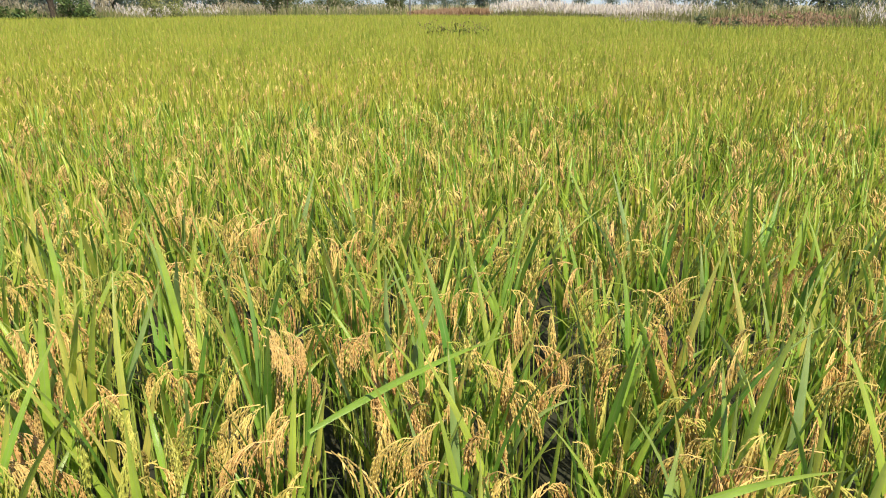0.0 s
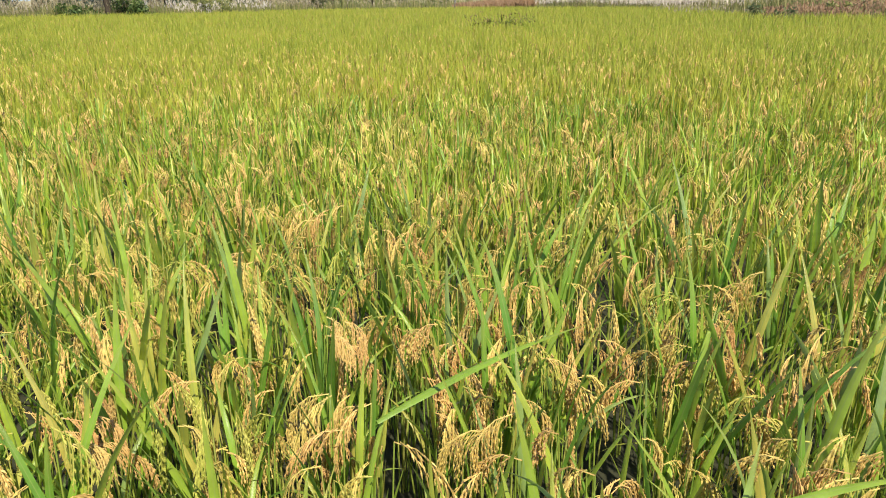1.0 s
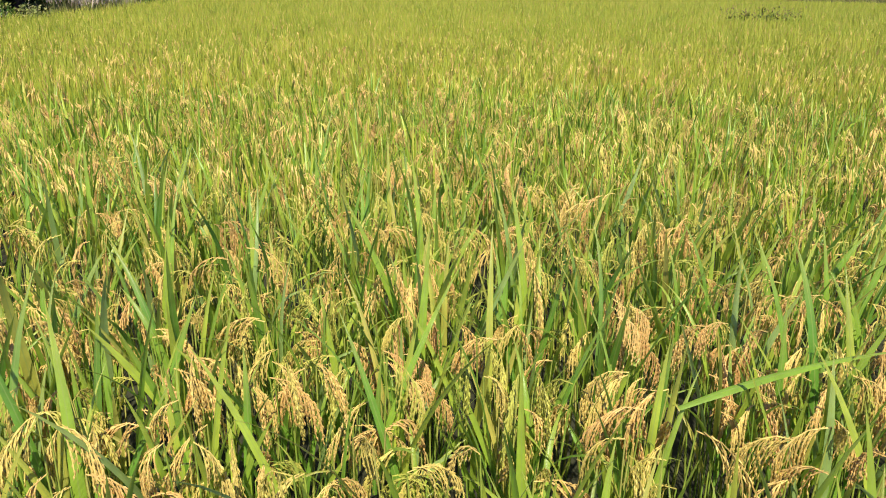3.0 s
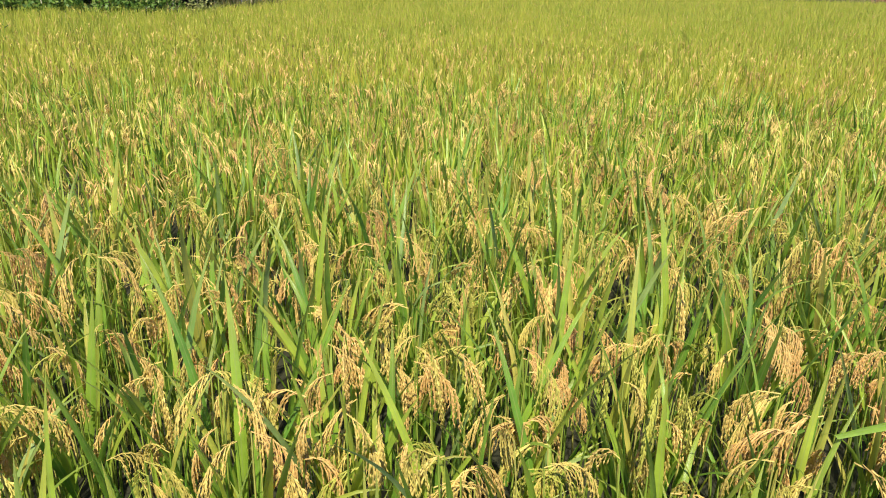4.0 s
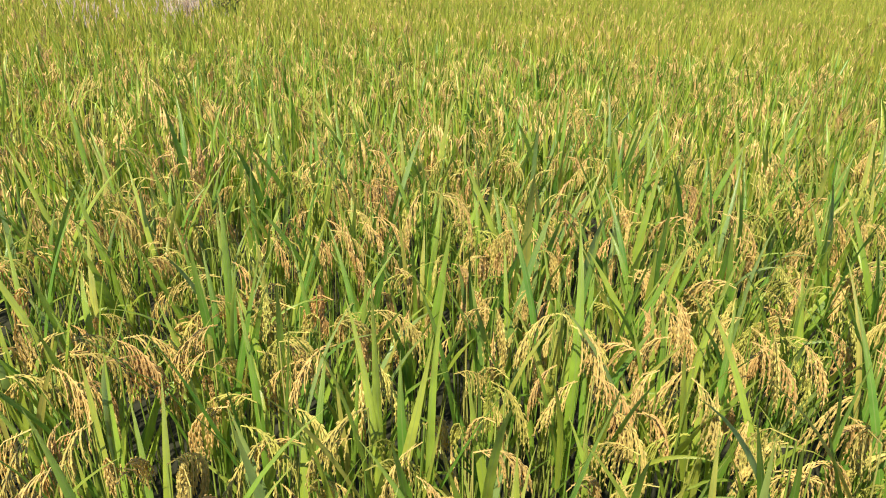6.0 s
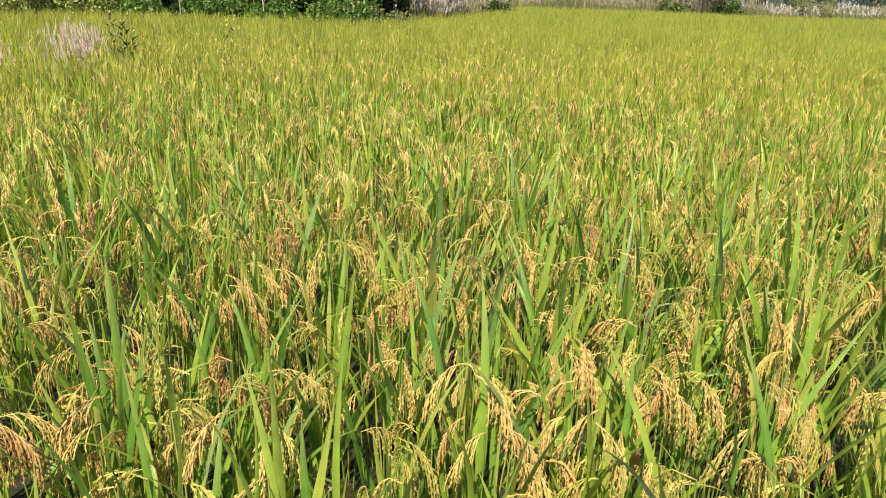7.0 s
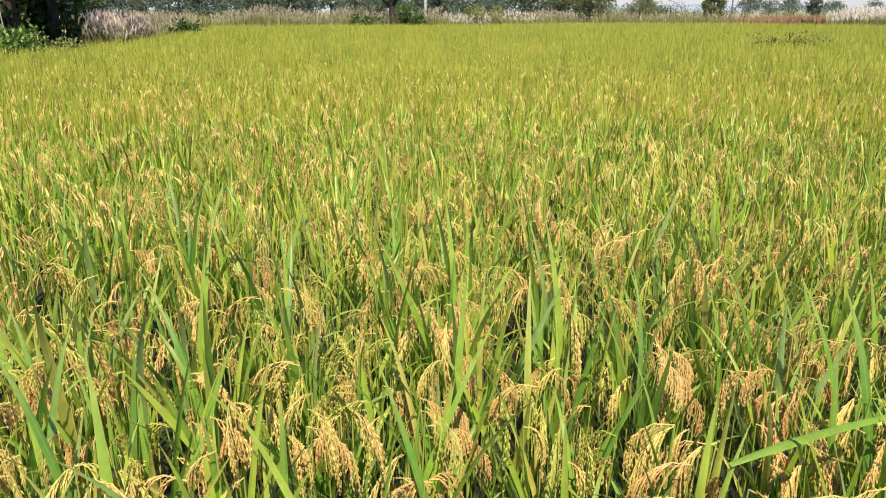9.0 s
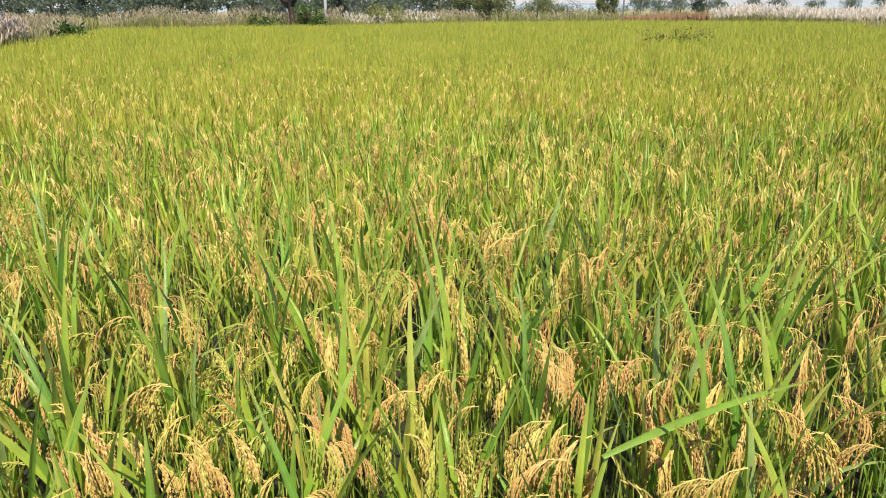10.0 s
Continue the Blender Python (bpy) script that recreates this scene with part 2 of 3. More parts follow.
def blade(pts, width, fold=0.18, twist=0.0):
    """A folded, tapering leaf blade along pts: vertices, triangles, uv."""
    n = len(pts)
    tan = np.gradient(pts, axis=0)
    tan /= np.linalg.norm(tan, axis=1)[:, None]
    flat = pts[-1] - pts[0]
    base = math.atan2(flat[1], flat[0]) + math.pi / 2
    v, uv = [], []
    for i in range(n - 1):
        s = i / (n - 1)
        w = width * min(1.0, 0.55 + 2.2 * s) * (1 - s ** 2.6)
        a = base + twist * s
        side = np.array((math.cos(a), math.sin(a), 0.0))
        up = np.cross(side, tan[i])
        v += [pts[i] - side * w / 2 + up * w * fold, pts[i], pts[i] + side * w / 2 + up * w * fold]
        uv += [(0, s), (0.5, s), (1, s)]
    v.append(pts[-1])
    uv.append((0.5, 1))
    t = []
    for i in range(n - 2):
        for k in (0, 1):
            a, b, c, d = i * 3 + k, i * 3 + k + 1, i * 3 + k + 4, i * 3 + k + 3
            t += [(a, b, c), (a, c, d)]
    e = (n - 2) * 3
    t += [(e, e + 1, e + 3), (e + 1, e + 2, e + 3)]
    return np.array(v), np.array(t), np.array(uv)


def tube(pts, radii, sides):
    n = len(pts)
    tan = np.gradient(np.asarray(pts, float), axis=0)
    v, t = [], []
    for i in range(n):
        d = tan[i] / np.linalg.norm(tan[i])
        a = np.cross(d, (0.31, 0.95, 0.05))
        a /= np.linalg.norm(a)
        b = np.cross(d, a)
        for k in range(sides):
            f = 2 * math.pi * k / sides
            v.append(pts[i] + (a * math.cos(f) + b * math.sin(f)) * radii[i])
    for i in range(n - 1):
        for k in range(sides):
            p, q = i * sides + k, i * sides + (k + 1) % sides
            t += [(p, q, q + sides), (p, q + sides, p + sides)]
    return np.array(v), np.array(t)


def spindle(a, b, r, sides=3, belly=(0.3, 0.7), rr=(1.0, 0.8)):
    """A closed spindle from a to b."""
    a, b = np.asarray(a, float), np.asarray(b, float)
    d = b - a
    d = d / (np.linalg.norm(d) + 1e-9)
    x = np.cross(d, (0.37, 0.21, 0.9))
    x /= np.linalg.norm(x) + 1e-9
    y = np.cross(d, x)
    v = [a]
    for s, k in zip(belly, rr):
        c = a + (b - a) * s
        for i in range(sides):
            f = 2 * math.pi * i / sides
            v.append(c + (x * math.cos(f) + y * math.sin(f)) * r * k)
    v.append(b)
    m, t = len(belly), []
    for i in range(sides):
        j = (i + 1) % sides
        t.append((0, 1 + j, 1 + i))
        for q in range(m - 1):
            o = 1 + q * sides
            t += [(o + i, o + j, o + sides + j), (o + i, o + sides + j, o + sides + i)]
        o = 1 + (m - 1) * sides
        t.append((o + i, o + j, len(v) - 1))
    return np.array(v), np.array(t)


def part(name, me, parent, label="", at=None):
    ob = new(name, me)
    ob.parent = parent
    if at is not None:
        ob.matrix_basis = at
    if label:
        tagged(ob, label)
    return ob


# ---- rice ----
def ear_strands(r, droop, length, count, tassel=0.0):
    """The axis of a rice ear and its hanging branches, as lists of points; it starts at the origin and bends towards +x."""
    axis = arc((0, 0, 0), 0.3, droop, length, 9, 0.0, 0.40 - 0.12 * tassel)
    strands = []
    for i in range(count):
        s = 0.10 + 0.86 * i / (count - 1)
        k = s * 9
        j = min(int(k), 8)
        p = axis[j] + (axis[j + 1] - axis[j]) * (k - j)
        d = axis[j + 1] - axis[j]
        d = d / np.linalg.norm(d)
        side = (1 if i % 2 else -1) * r.uniform(0.04, 0.42 - 0.2 * tassel)
        d = d + np.array((r.uniform(-0.25, 0.3), side, r.uniform(-0.15, 0.3)))
        d /= np.linalg.norm(d)
        ln = r.uniform(0.04, 0.08) * (1.15 - 0.35 * s) * (1 + 0.4 * tassel)
        pull = r.uniform(0.22, 0.75)
        pts = [p]
        for q in range(5):
            d = d + np.array((0, 0, -pull - 0.7 * tassel))
            d /= np.linalg.norm(d)
            p = p + d * ln / 5
            pts.append(p)
        strands.append(np.array(pts))
    return axis, strands


def ear_mesh(name, seed, droop, length, count, mat, tassel, fine):
    """A rice ear: arching axis and thin branches, each set with two rows of grains."""
    r = np.random.default_rng(seed)
    axis, strands = ear_strands(r, droop, length, count, tassel)
    h = Heap()
    h.put(*tube(axis[::3], [0.0012, 0.001, 0.0008, 0.0005], 3))
    step = 0.0090 if fine else 0.0150
    for pts in strands + [axis[3:]]:
        seg = np.linalg.norm(np.diff(pts, axis=0), axis=1)
        run = np.concatenate(([0], np.cumsum(seg)))
        total = run[-1]
        core = np.array([[np.interp(q * total, run, pts[:, c]) for c in range(3)] for q in (0.0, 0.3, 0.65, 1.0)])
        h.put(*tube(core, [0.0008, 0.0014, 0.0014, 0.0006], 3))
        side = np.cross(core[-1] - core[0], r.normal(0, 1, 3))
        side /= np.linalg.norm(side) + 1e-9
        d = 0.012
        while d < total:
            p = np.array([np.interp(d, run, pts[:, c]) for c in range(3)])
            p2 = np.array([np.interp(min(d + 0.004, total + 0.004), run, pts[:, c]) for c in range(3)])
            t = p2 - p
            t = t / (np.linalg.norm(t) + 1e-9)
            side = -side
            off = t + side * r.uniform(0.14, 0.32) + r.normal(0, 0.06, 3)
            off /= np.linalg.norm(off)
            q = p + side * 0.0010
            ln = r.uniform(0.0095, 0.0115) if fine else r.uniform(0.0135, 0.0165)
            h.put(*spindle(q, q + off * ln, r.uniform(0.0015, 0.0019), 3, (0.4,), (1.0,)))
            d += step
    return h.mesh(name, [mat])


def leaf_mesh(name, seed):
    r = np.random.default_rng(seed)
    bend = r.choice([r.uniform(0.1, 0.45), r.uniform(0.5, 1.1), r.uniform(1.2, 2.2)], p=[0.42, 0.30, 0.28])
    pts = arc((0, 0, 0), r.uniform(0.02, 0.28), bend, r.uniform(0.27, 0.43), 9, 0.0, 1.7)
    v, t, uv = blade(pts, r.uniform(0.012, 0.0215), 0.16, r.uniform(-1.0, 1.0))
    h = Heap()
    h.put(v, t, 0, uv)
    return h.mesh(name, [mat_leaf], smooth=True)


leaf_kinds = [leaf_mesh("leaf_blade", 100 + i) for i in range(22)]


def ear_set(fine):
    """Meshes of ears for the green, the ripe and the over-ripe plants."""
    green = [ear_mesh("ear", 200 + i, 2.3 + 0.09 * (i % 9), 0.10 + 0.008 * (i % 6), 14 if fine else 9, mat_ear, 0.3 * (i % 3), fine) for i in range(11)]
    gold = [ear_mesh("ear", 230 + i, 2.55 + 0.07 * (i % 8), 0.09 + 0.009 * (i % 6), 15 if fine else 10, mat_ear_ripe, 0.25 + 0.3 * (i % 3), fine) for i in range(10)]
    russet = [ear_mesh("ear", 260 + i, 2.7 + 0.06 * i, 0.09 + 0.008 * (i % 3), 15 if fine else 10, mat_ear_russet, 0.85, fine) for i in range(6)]
    return green, gold, russet


def culm_mesh(name, top):
    h = Heap()
    q = np.array((top[0] * 0.25, top[1] * 0.25, 0.0))
    mid = (q + top) / 2 + np.array((top[0], top[1], 0)) * 0.12
    h.put(*tube(np.array([q, mid, top]), [0.0032, 0.0026, 0.0016], 4))
    return h.mesh(name, [mat_culm], smooth=True)


def rice_plant(seed, ears, leaves, label, kinds, swing):
    """One hill of rice: culms, ears that hang over towards one side (swing: spread in degrees), and leaf blades."""
    r = np.random.default_rng(seed)
    plant = tagged(new("rice_plant"), label, "rice plant", "rice plants of the near field")
    for i in range(ears):
        a = 2 * math.pi * (i + r.uniform(-0.3, 0.3)) / ears
        d = r.uniform(0.02, 0.085)
        top = np.array((d * math.cos(a), d * math.sin(a), r.uniform(0.715, 0.845)))
        culm = part("culm", culm_mesh("culm", top), plant)
        part("ear", kinds[r.integers(len(kinds))], culm, "", pose(*top, r.uniform(-8, 8), r.uniform(-4, 12), r.uniform(-swing, swing)) @ Matrix.Scale(r.uniform(0.85, 1.15), 4))
    for i in range(leaves):
        a = 2 * math.pi * (i * 0.618 + r.uniform(-0.1, 0.1))
        d = r.uniform(0.01, 0.06)
        z = r.choice([r.uniform(0.49, 0.64), r.uniform(0.34, 0.49)], p=[0.70, 0.30])
        part("leaf_blade", leaf_kinds[r.integers(len(leaf_kinds))], plant, "", pose(d * math.cos(a), d * math.sin(a), z, r.uniform(-12, 12), r.uniform(-5, 14), math.degrees(a) + r.uniform(-40, 40)) @ Matrix.Scale(r.uniform(0.85, 1.12), 4))
    return plant


FIELD = [(-18.6, -8), (-18.6, 2.5), (-18.2, 4.8), (-17.0, 6.5), (-15.6, 8.0), (-15.4, 9.5), (-17, 11), (-21, 16), (-25, 21), (-32, 28.5), (-26, 36), (-22, 38), (-17.6, 48), (-8.7, 52), (4, 48), (6.6, 46), (6.2, 33), (6.8, 28), (12, 29), (14, 28), (30, 26), (30, -8)]


def inside(p, poly):
    x, y = p[:, 0], p[:, 1]
    res = np.zeros(len(p), bool)
    for (x0, y0), (x1, y1) in zip(poly, poly[1:] + poly[:1]):
        c = ((y0 > y) != (y1 > y)) & (x < (x1 - x0) * (y - y0) / (y1 - y0 + 1e-12) + x0)
        res ^= c
    return res


def spots(step, r0, r1, az0, az1):
    """Jittered places for plants in a sector round the standing place."""
    n = int(r1 / step) + 1
    g = np.arange(-n, n + 1) * step
    xy = np.stack(np.meshgrid(g, g), -1).reshape(-1, 2) + rng.uniform(-0.42, 0.42, ((2 * n + 1) ** 2, 2)) * step
    xy = xy + np.array(STAND)
    rel = xy - np.array(STAND)
    d = np.hypot(rel[:, 0], rel[:, 1])
    a = np.degrees(np.arctan2(-rel[:, 0], rel[:, 1]))
    return xy[(d > r0) & (d <= r1) & (a > az0) & (a < az1) & inside(xy, FIELD)]


STAND = (-0.13, -0.08)
NEAR_R, MID_R, FAR_R = 2.95, 5.8, 20.0

# places of the ripest clumps, straw-gold and russet
RIPE = [(-1.52, -0.33), (-1.46, -0.14), (-1.28, -0.32), (-1.9, -0.3), (-1.78, -0.1), (-1.14, -0.07), (-2.55, 1.66), (-2.68, 1.8), (-0.99, 1.93), (-0.05, 1.17), (-0.26, 1.85), (-1.2, 0.82), (-1.38, 0.7), (-1.45, 0.51), (-1.5, 0.98), (-1.58, 0.8), (-2.1, 0.95), (-1.63, 2.6),
        (-1.75, 0.85), (-0.52, 2.3), (-1.38, 1.7), (-1.07, 1.5), (-0.6, 2.3), (0.33, 2.15), (-1.75, 2.5), (-2.0, 2.2), (0.1, 1.55), (0.45, 1.15), (0.62, 1.32), (0.34, 1.0), (0.66, 1.62), (0.24, 1.24), (0.58, 1.02)]
RUSSET = [(-0.82, 1.08), (-0.9, 1.2), (-0.25, 1.6), (-0.43, 1.29), (-0.22, 1.36), (-2.05, 1.16), (-2.32, 1.62), (-2.19, 0.51), (-1.85, 0.36), (-1.3, 2.6), (-0.55, 1.45), (-0.15, 1.92), (-0.47, 1.95), (-1.1, 1.49), (-2.87, 0.95)]

GREEN = "green rice plant with upright leaf blades and ripening ears"
GOLD = "ripe rice plant with heavy drooping straw-gold ears"
COPPER = "over-ripe rice plant with russet hanging ears"
fine_ears, plain_ears = ear_set(True), ear_set(False)
made = {}


def plant_at(k, x, y):
    """Stands a plant of kind k (0-6 green, 7-10 gold, 11-12 russet) at a place; finer ears close to the standing place."""
    m = pose(x, y, 0, rng.uniform(-4, 4), rng.uniform(-4, 4), rng.uniform(0, 360)) @ Matrix.Scale(rng.uniform(0.93, 1.07), 4)
    close = math.hypot(x - STAND[0], y - STAND[1]) < 1.75
    if (k, close) in made:
        ob = copy_thing(made[k, close], m)
        ob.scale = m.to_scale()
        return ob
    green, gold, russet = fine_ears if close else plain_ears
    if k < 7:
        ob = rice_plant(300 + k, 5 + (k % 3 == 0), 12, GREEN, green + gold[:3], 180)
    elif k < 11:
        ob = rice_plant(340 + k, 7 + k % 2, 12, GOLD, gold, 80)
    else:
        ob = rice_plant(360 + k, 7, 11, COPPER, russet, 60)
    ob.matrix_basis = m
    made[k, close] = ob
    return ob


near = spots(0.185, 0.62, NEAR_R, -48, 112)
ripe = np.array(RIPE + RUSSET)
near = near[np.min(np.hypot(near[:, None, 0] - ripe[None, :, 0], near[:, None, 1] - ripe[None, :, 1]), axis=1) > 0.11]
near = near[np.argsort(np.hypot(near[:, 0] - STAND[0], near[:, 1] - STAND[1]))][:300 - len(ripe)]
for x, y in near:
    u = rng.random()
    plant_at(int(rng.integers(0, 7)) if u < 0.75 else int(rng.integers(7, 11)) if u < 0.96 else int(rng.integers(11, 13)), x, y)
for x, y in RIPE:
    plant_at(int(rng.integers(7, 11)), x, y)
for x, y in RUSSET:
    plant_at(int(rng.integers(11, 13)), x, y)
far_near = float(np.max(np.hypot(near[:, 0] - STAND[0], near[:, 1] - STAND[1])))


def long_leaf(plant_xy, base, tip, rise, width, seed):
    """A rice plant with one long blade that arches from base to tip over its neighbours."""
    plant = rice_plant(seed, 4, 7, "green rice plant with one long arching leaf blade", plain_ears[0], 180)
    plant.location = (*plant_xy, 0)
    b, e = np.array(base) - np.array((*plant_xy, 0)), np.array(tip) - np.array((*plant_xy, 0))
    s = np.linspace(0, 1, 11)[:, None]
    pts = b + (e - b) * s + np.array((0, 0, rise)) * (4 * s * (1 - s))
    v, t, uv = blade(pts, width, 0.14, 0.5)
    h = Heap()
    h.put(v, t, 0, uv)
    part("leaf_blade", h.mesh("leaf_blade", [mat_leaf_long], smooth=True), plant)


long_leaf((-0.33, 1.05), (-0.29, 1.10, 0.85), (0.08, 1.46, 0.90), 0.02, 0.022, 381)
long_leaf((0.26, 0.9), (0.27, 0.92, 0.86), (0.60, 1.06, 0.88), 0.02, 0.019, 382)


# ---- the standing crop beyond, as one mesh ----
def hill_mid(seed):
    r = np.random.default_rng(seed)
    h = Heap()
    swing = r.uniform(0, 2 * math.pi)
    for i in range(5 + seed % 2):
        a = r.uniform(0, 2 * math.pi)
        d = r.uniform(0.03, 0.10)
        axis, strands = ear_strands(r, r.uniform(2.3, 3.1), r.uniform(0.09, 0.125), 6, r.uniform(0.2, 0.9))
        f = swing + r.uniform(-1.6, 1.6)
        ca, sa = math.cos(f), math.sin(f)
        rot = np.array(((ca, -sa, 0), (sa, ca, 0), (0, 0, 1)))
        off = np.array((d * math.cos(a), d * math.sin(a), r.uniform(0.71, 0.835)))
        for s in strands + [axis[4:]]:
            s = s @ rot.T + off
            v, t = spindle(s[0], s[-1], r.uniform(0.0033, 0.0044), 3, (0.45,), (1.0,))
            bow = s[len(s) // 2] - (s[0] + s[-1]) / 2
            v[1:-1] += bow * 0.9
            h.put(v, t, 3)
        h.put(*tube(np.array([off * np.array((0.3, 0.3, 0.45)), off]), [0.004, 0.002], 3), 2)
    for i in range(14):
        a = r.uniform(0, 2 * math.pi)
        d = r.uniform(0.0, 0.09)
        pts = arc((d * math.cos(a), d * math.sin(a), r.uniform(0.42, 0.60)), r.uniform(0.02, 0.25), r.choice([0.3, 0.8, 1.7], p=[0.55, 0.27, 0.18]), r.uniform(0.26, 0.41), 3, a, 1.6)
        v, t, _ = blade(pts, r.uniform(0.009, 0.017), 0.1, r.uniform(-0.8, 0.8))
        h.put(v, t, 4)
    return h.arrays()


def hill_far(seed, strands=1, ears=5, blades=10, wide=1.0, gold=0):
    """A hill of rice farther off: short hanging ears and blade tips."""
    r = np.random.default_rng(seed)
    h = Heap()
    for i in range(ears):
        a = r.uniform(0, 2 * math.pi)
        d = r.uniform(0.02, 0.10) * wide
        p = np.array((d * math.cos(a), d * math.sin(a), r.uniform(0.77, 0.875)))
        f = r.uniform(0, 2 * math.pi)
        for k in range(strands):
            o = p + np.array((0.012 * math.cos(f + 1.57), 0.012 * math.sin(f + 1.57), 0)) * (k - (strands - 1) / 2)
            reach = r.uniform(0.01, 0.04)
            q = o + np.array((reach * math.cos(f), reach * math.sin(f), -r.uniform(0.07, 0.15)))
            v, t = spindle(o, q, (0.0048 if strands > 1 else 0.0058) * (0.5 + 0.5 * wide), 3, (0.45,), (1.0,))
            v[1:-1] += np.array((math.cos(f), math.sin(f), 0.6)) * 0.012
            h.put(v, t, 3 if i < gold else 1)
    for i in range(blades):
        a = r.uniform(0, 2 * math.pi)
        d = r.uniform(0.0, 0.10) * wide
        b = np.array((d * math.cos(a), d * math.sin(a), r.uniform(0.45, 0.6)))
        tip = np.array((d * math.cos(a) * 1.7 + r.normal(0, 0.05), d * math.sin(a) * 1.7 + r.normal(0, 0.05), r.uniform(0.78, 0.95)))
        f = r.uniform(0, math.pi)
        w = np.array((math.cos(f), math.sin(f), 0)) * 0.0075 * wide
        if strands > 1:
            m = b + (tip - b) * 0.55 + r.normal(0, 0.012, 3)
            h.put([b - w, b + w, m + w * 0.9, m - w * 0.9, tip], [(0, 1, 2), (0, 2, 3), (3, 2, 4)], 0)
        else:
            h.put([b - w * 1.2, b + w * 1.2, tip], [(0, 1, 2)], 0)
    return h.arrays()


crop_v, crop_t, crop_s, crop_n = [], [], [], 0


def sow(kinds, xy):
    """Adds one of the kinds of plant at each of the places to the crop."""
    global crop_n
    pick = rng.integers(0, len(kinds), len(xy))
    for k, (v, t, s) in enumerate(kinds):
        at = xy[pick == k]
        m = len(at)
        if not m:
            continue
        a = rng.uniform(0, 2 * math.pi, m)
        sc = rng.uniform(0.94, 1.06, m)
        ca, sa = np.cos(a) * sc, np.sin(a) * sc
        lean = rng.normal(0, 0.05, (m, 2))
        w = np.empty((m, len(v), 3))
        w[:, :, 0] = v[None, :, 0] * ca[:, None] - v[None, :, 1] * sa[:, None] + at[:, None, 0] + v[None, :, 2] * lean[:, 0:1]
        w[:, :, 1] = v[None, :, 0] * sa[:, None] + v[None, :, 1] * ca[:, None] + at[:, None, 1] + v[None, :, 2] * lean[:, 1:2]
        w[:, :, 2] = v[None, :, 2] * sc[:, None]
        crop_v.append(w.reshape(-1, 3))
        crop_t.append((t[None] + (np.arange(m) * len(v))[:, None, None] + crop_n).reshape(-1, 3))
        crop_s.append(np.tile(s, m))
        crop_n += m * len(v)


sow([hill_mid(500 + i) for i in range(11)], spots(0.185, far_near, MID_R, -48, 112))
sow([hill_far(520 + i, 2, 4, 13, 1.0, 4) for i in range(11)], spots(0.19, MID_R, 8.0, -48, 112))
sow([hill_far(535 + i, 2, 4, 13, 1.0, 2) for i in range(11)], spots(0.2, 8.0, 11.0, -48, 112))
sow([hill_far(550 + i, 1, 3, 13, 1.15, 1) for i in range(11)], spots(0.22, 11.0, FAR_R, -48, 112))
sow([hill_far(565 + i, 1, 3, 12, 1.9) for i in range(9)], spots(0.41, FAR_R, 62.0, -48, 112))
sow([hill_far(580 + i, 1, 3, 12, 1.5) for i in range(5)], np.concatenate((spots(0.2, 1.3, 5.0, 112, 180), spots(0.2, 1.3, 5.0, -180, -48), spots(0.33, 5.0, 12.0, 112, 180), spots(0.33, 5.0, 12.0, -180, -48))))
crop = new("rice_crop", mesh_of("rice_crop", np.concatenate(crop_v), np.concatenate(crop_t), [mat_leaf_far, mat_ear_far, mat_culm, mat_ear_mid, mat_leaf_mid], np.concatenate(crop_s)))
tagged(crop, "dense standing rice crop with green blades and yellow ripening ears", "rice crop", kind="stuff")

# ---- ground ----
def sheet(name, poly, z, mat):
    bm = bmesh.new()
    bm.faces.new([bm.verts.new((x, y, z)) for x, y in poly])
    bmesh.ops.triangulate(bm, faces=bm.faces[:])
    me = bpy.data.meshes.new(name)
    bm.to_mesh(me)
    bm.free()
    me.materials.append(mat)
    return new(name, me)


tagged(sheet("ground", [(2500 * math.cos(a * math.pi / 32), 2500 * math.sin(a * math.pi / 32)) for a in range(64)], -0.01, mat_land), "flat dry grassland reaching to the horizon", "ground", kind="structure")
tagged(sheet("soil", FIELD, 0.0, mat_soil), "dark damp soil of the rice field", "soil", kind="structure")

# ---- plants round the field ----
def leaf_cloud(h, centre, radius, count, size, slot=0, seed=0, flat=0.8):
    r = np.random.default_rng(seed)
    d = r.normal(0, 1, (count, 3))
    d /= np.linalg.norm(d, axis=1)[:, None]
    p = np.asarray(centre) + d * (radius * r.uniform(0.35, 1.0, count) ** 0.6)[:, None] * np.array((1, 1, flat))
    u = r.normal(0, 1, (count, 3))
    u /= np.linalg.norm(u, axis=1)[:, None]
    w = np.cross(u, r.normal(0, 1, (count, 3)))
    w /= np.linalg.norm(w, axis=1)[:, None]
    s = size * r.uniform(0.6, 1.3, count)[:, None]
    v = np.stack((p, p + u * s * 0.5 + w * s * 0.28, p + u * s, p + u * s * 0.5 - w * s * 0.28), 1).reshape(-1, 3)
    t = (np.array([(0, 1, 2), (0, 2, 3)])[None] + (np.arange(count) * 4)[:, None, None]).reshape(-1, 3)
    h.put(v, t, slot)


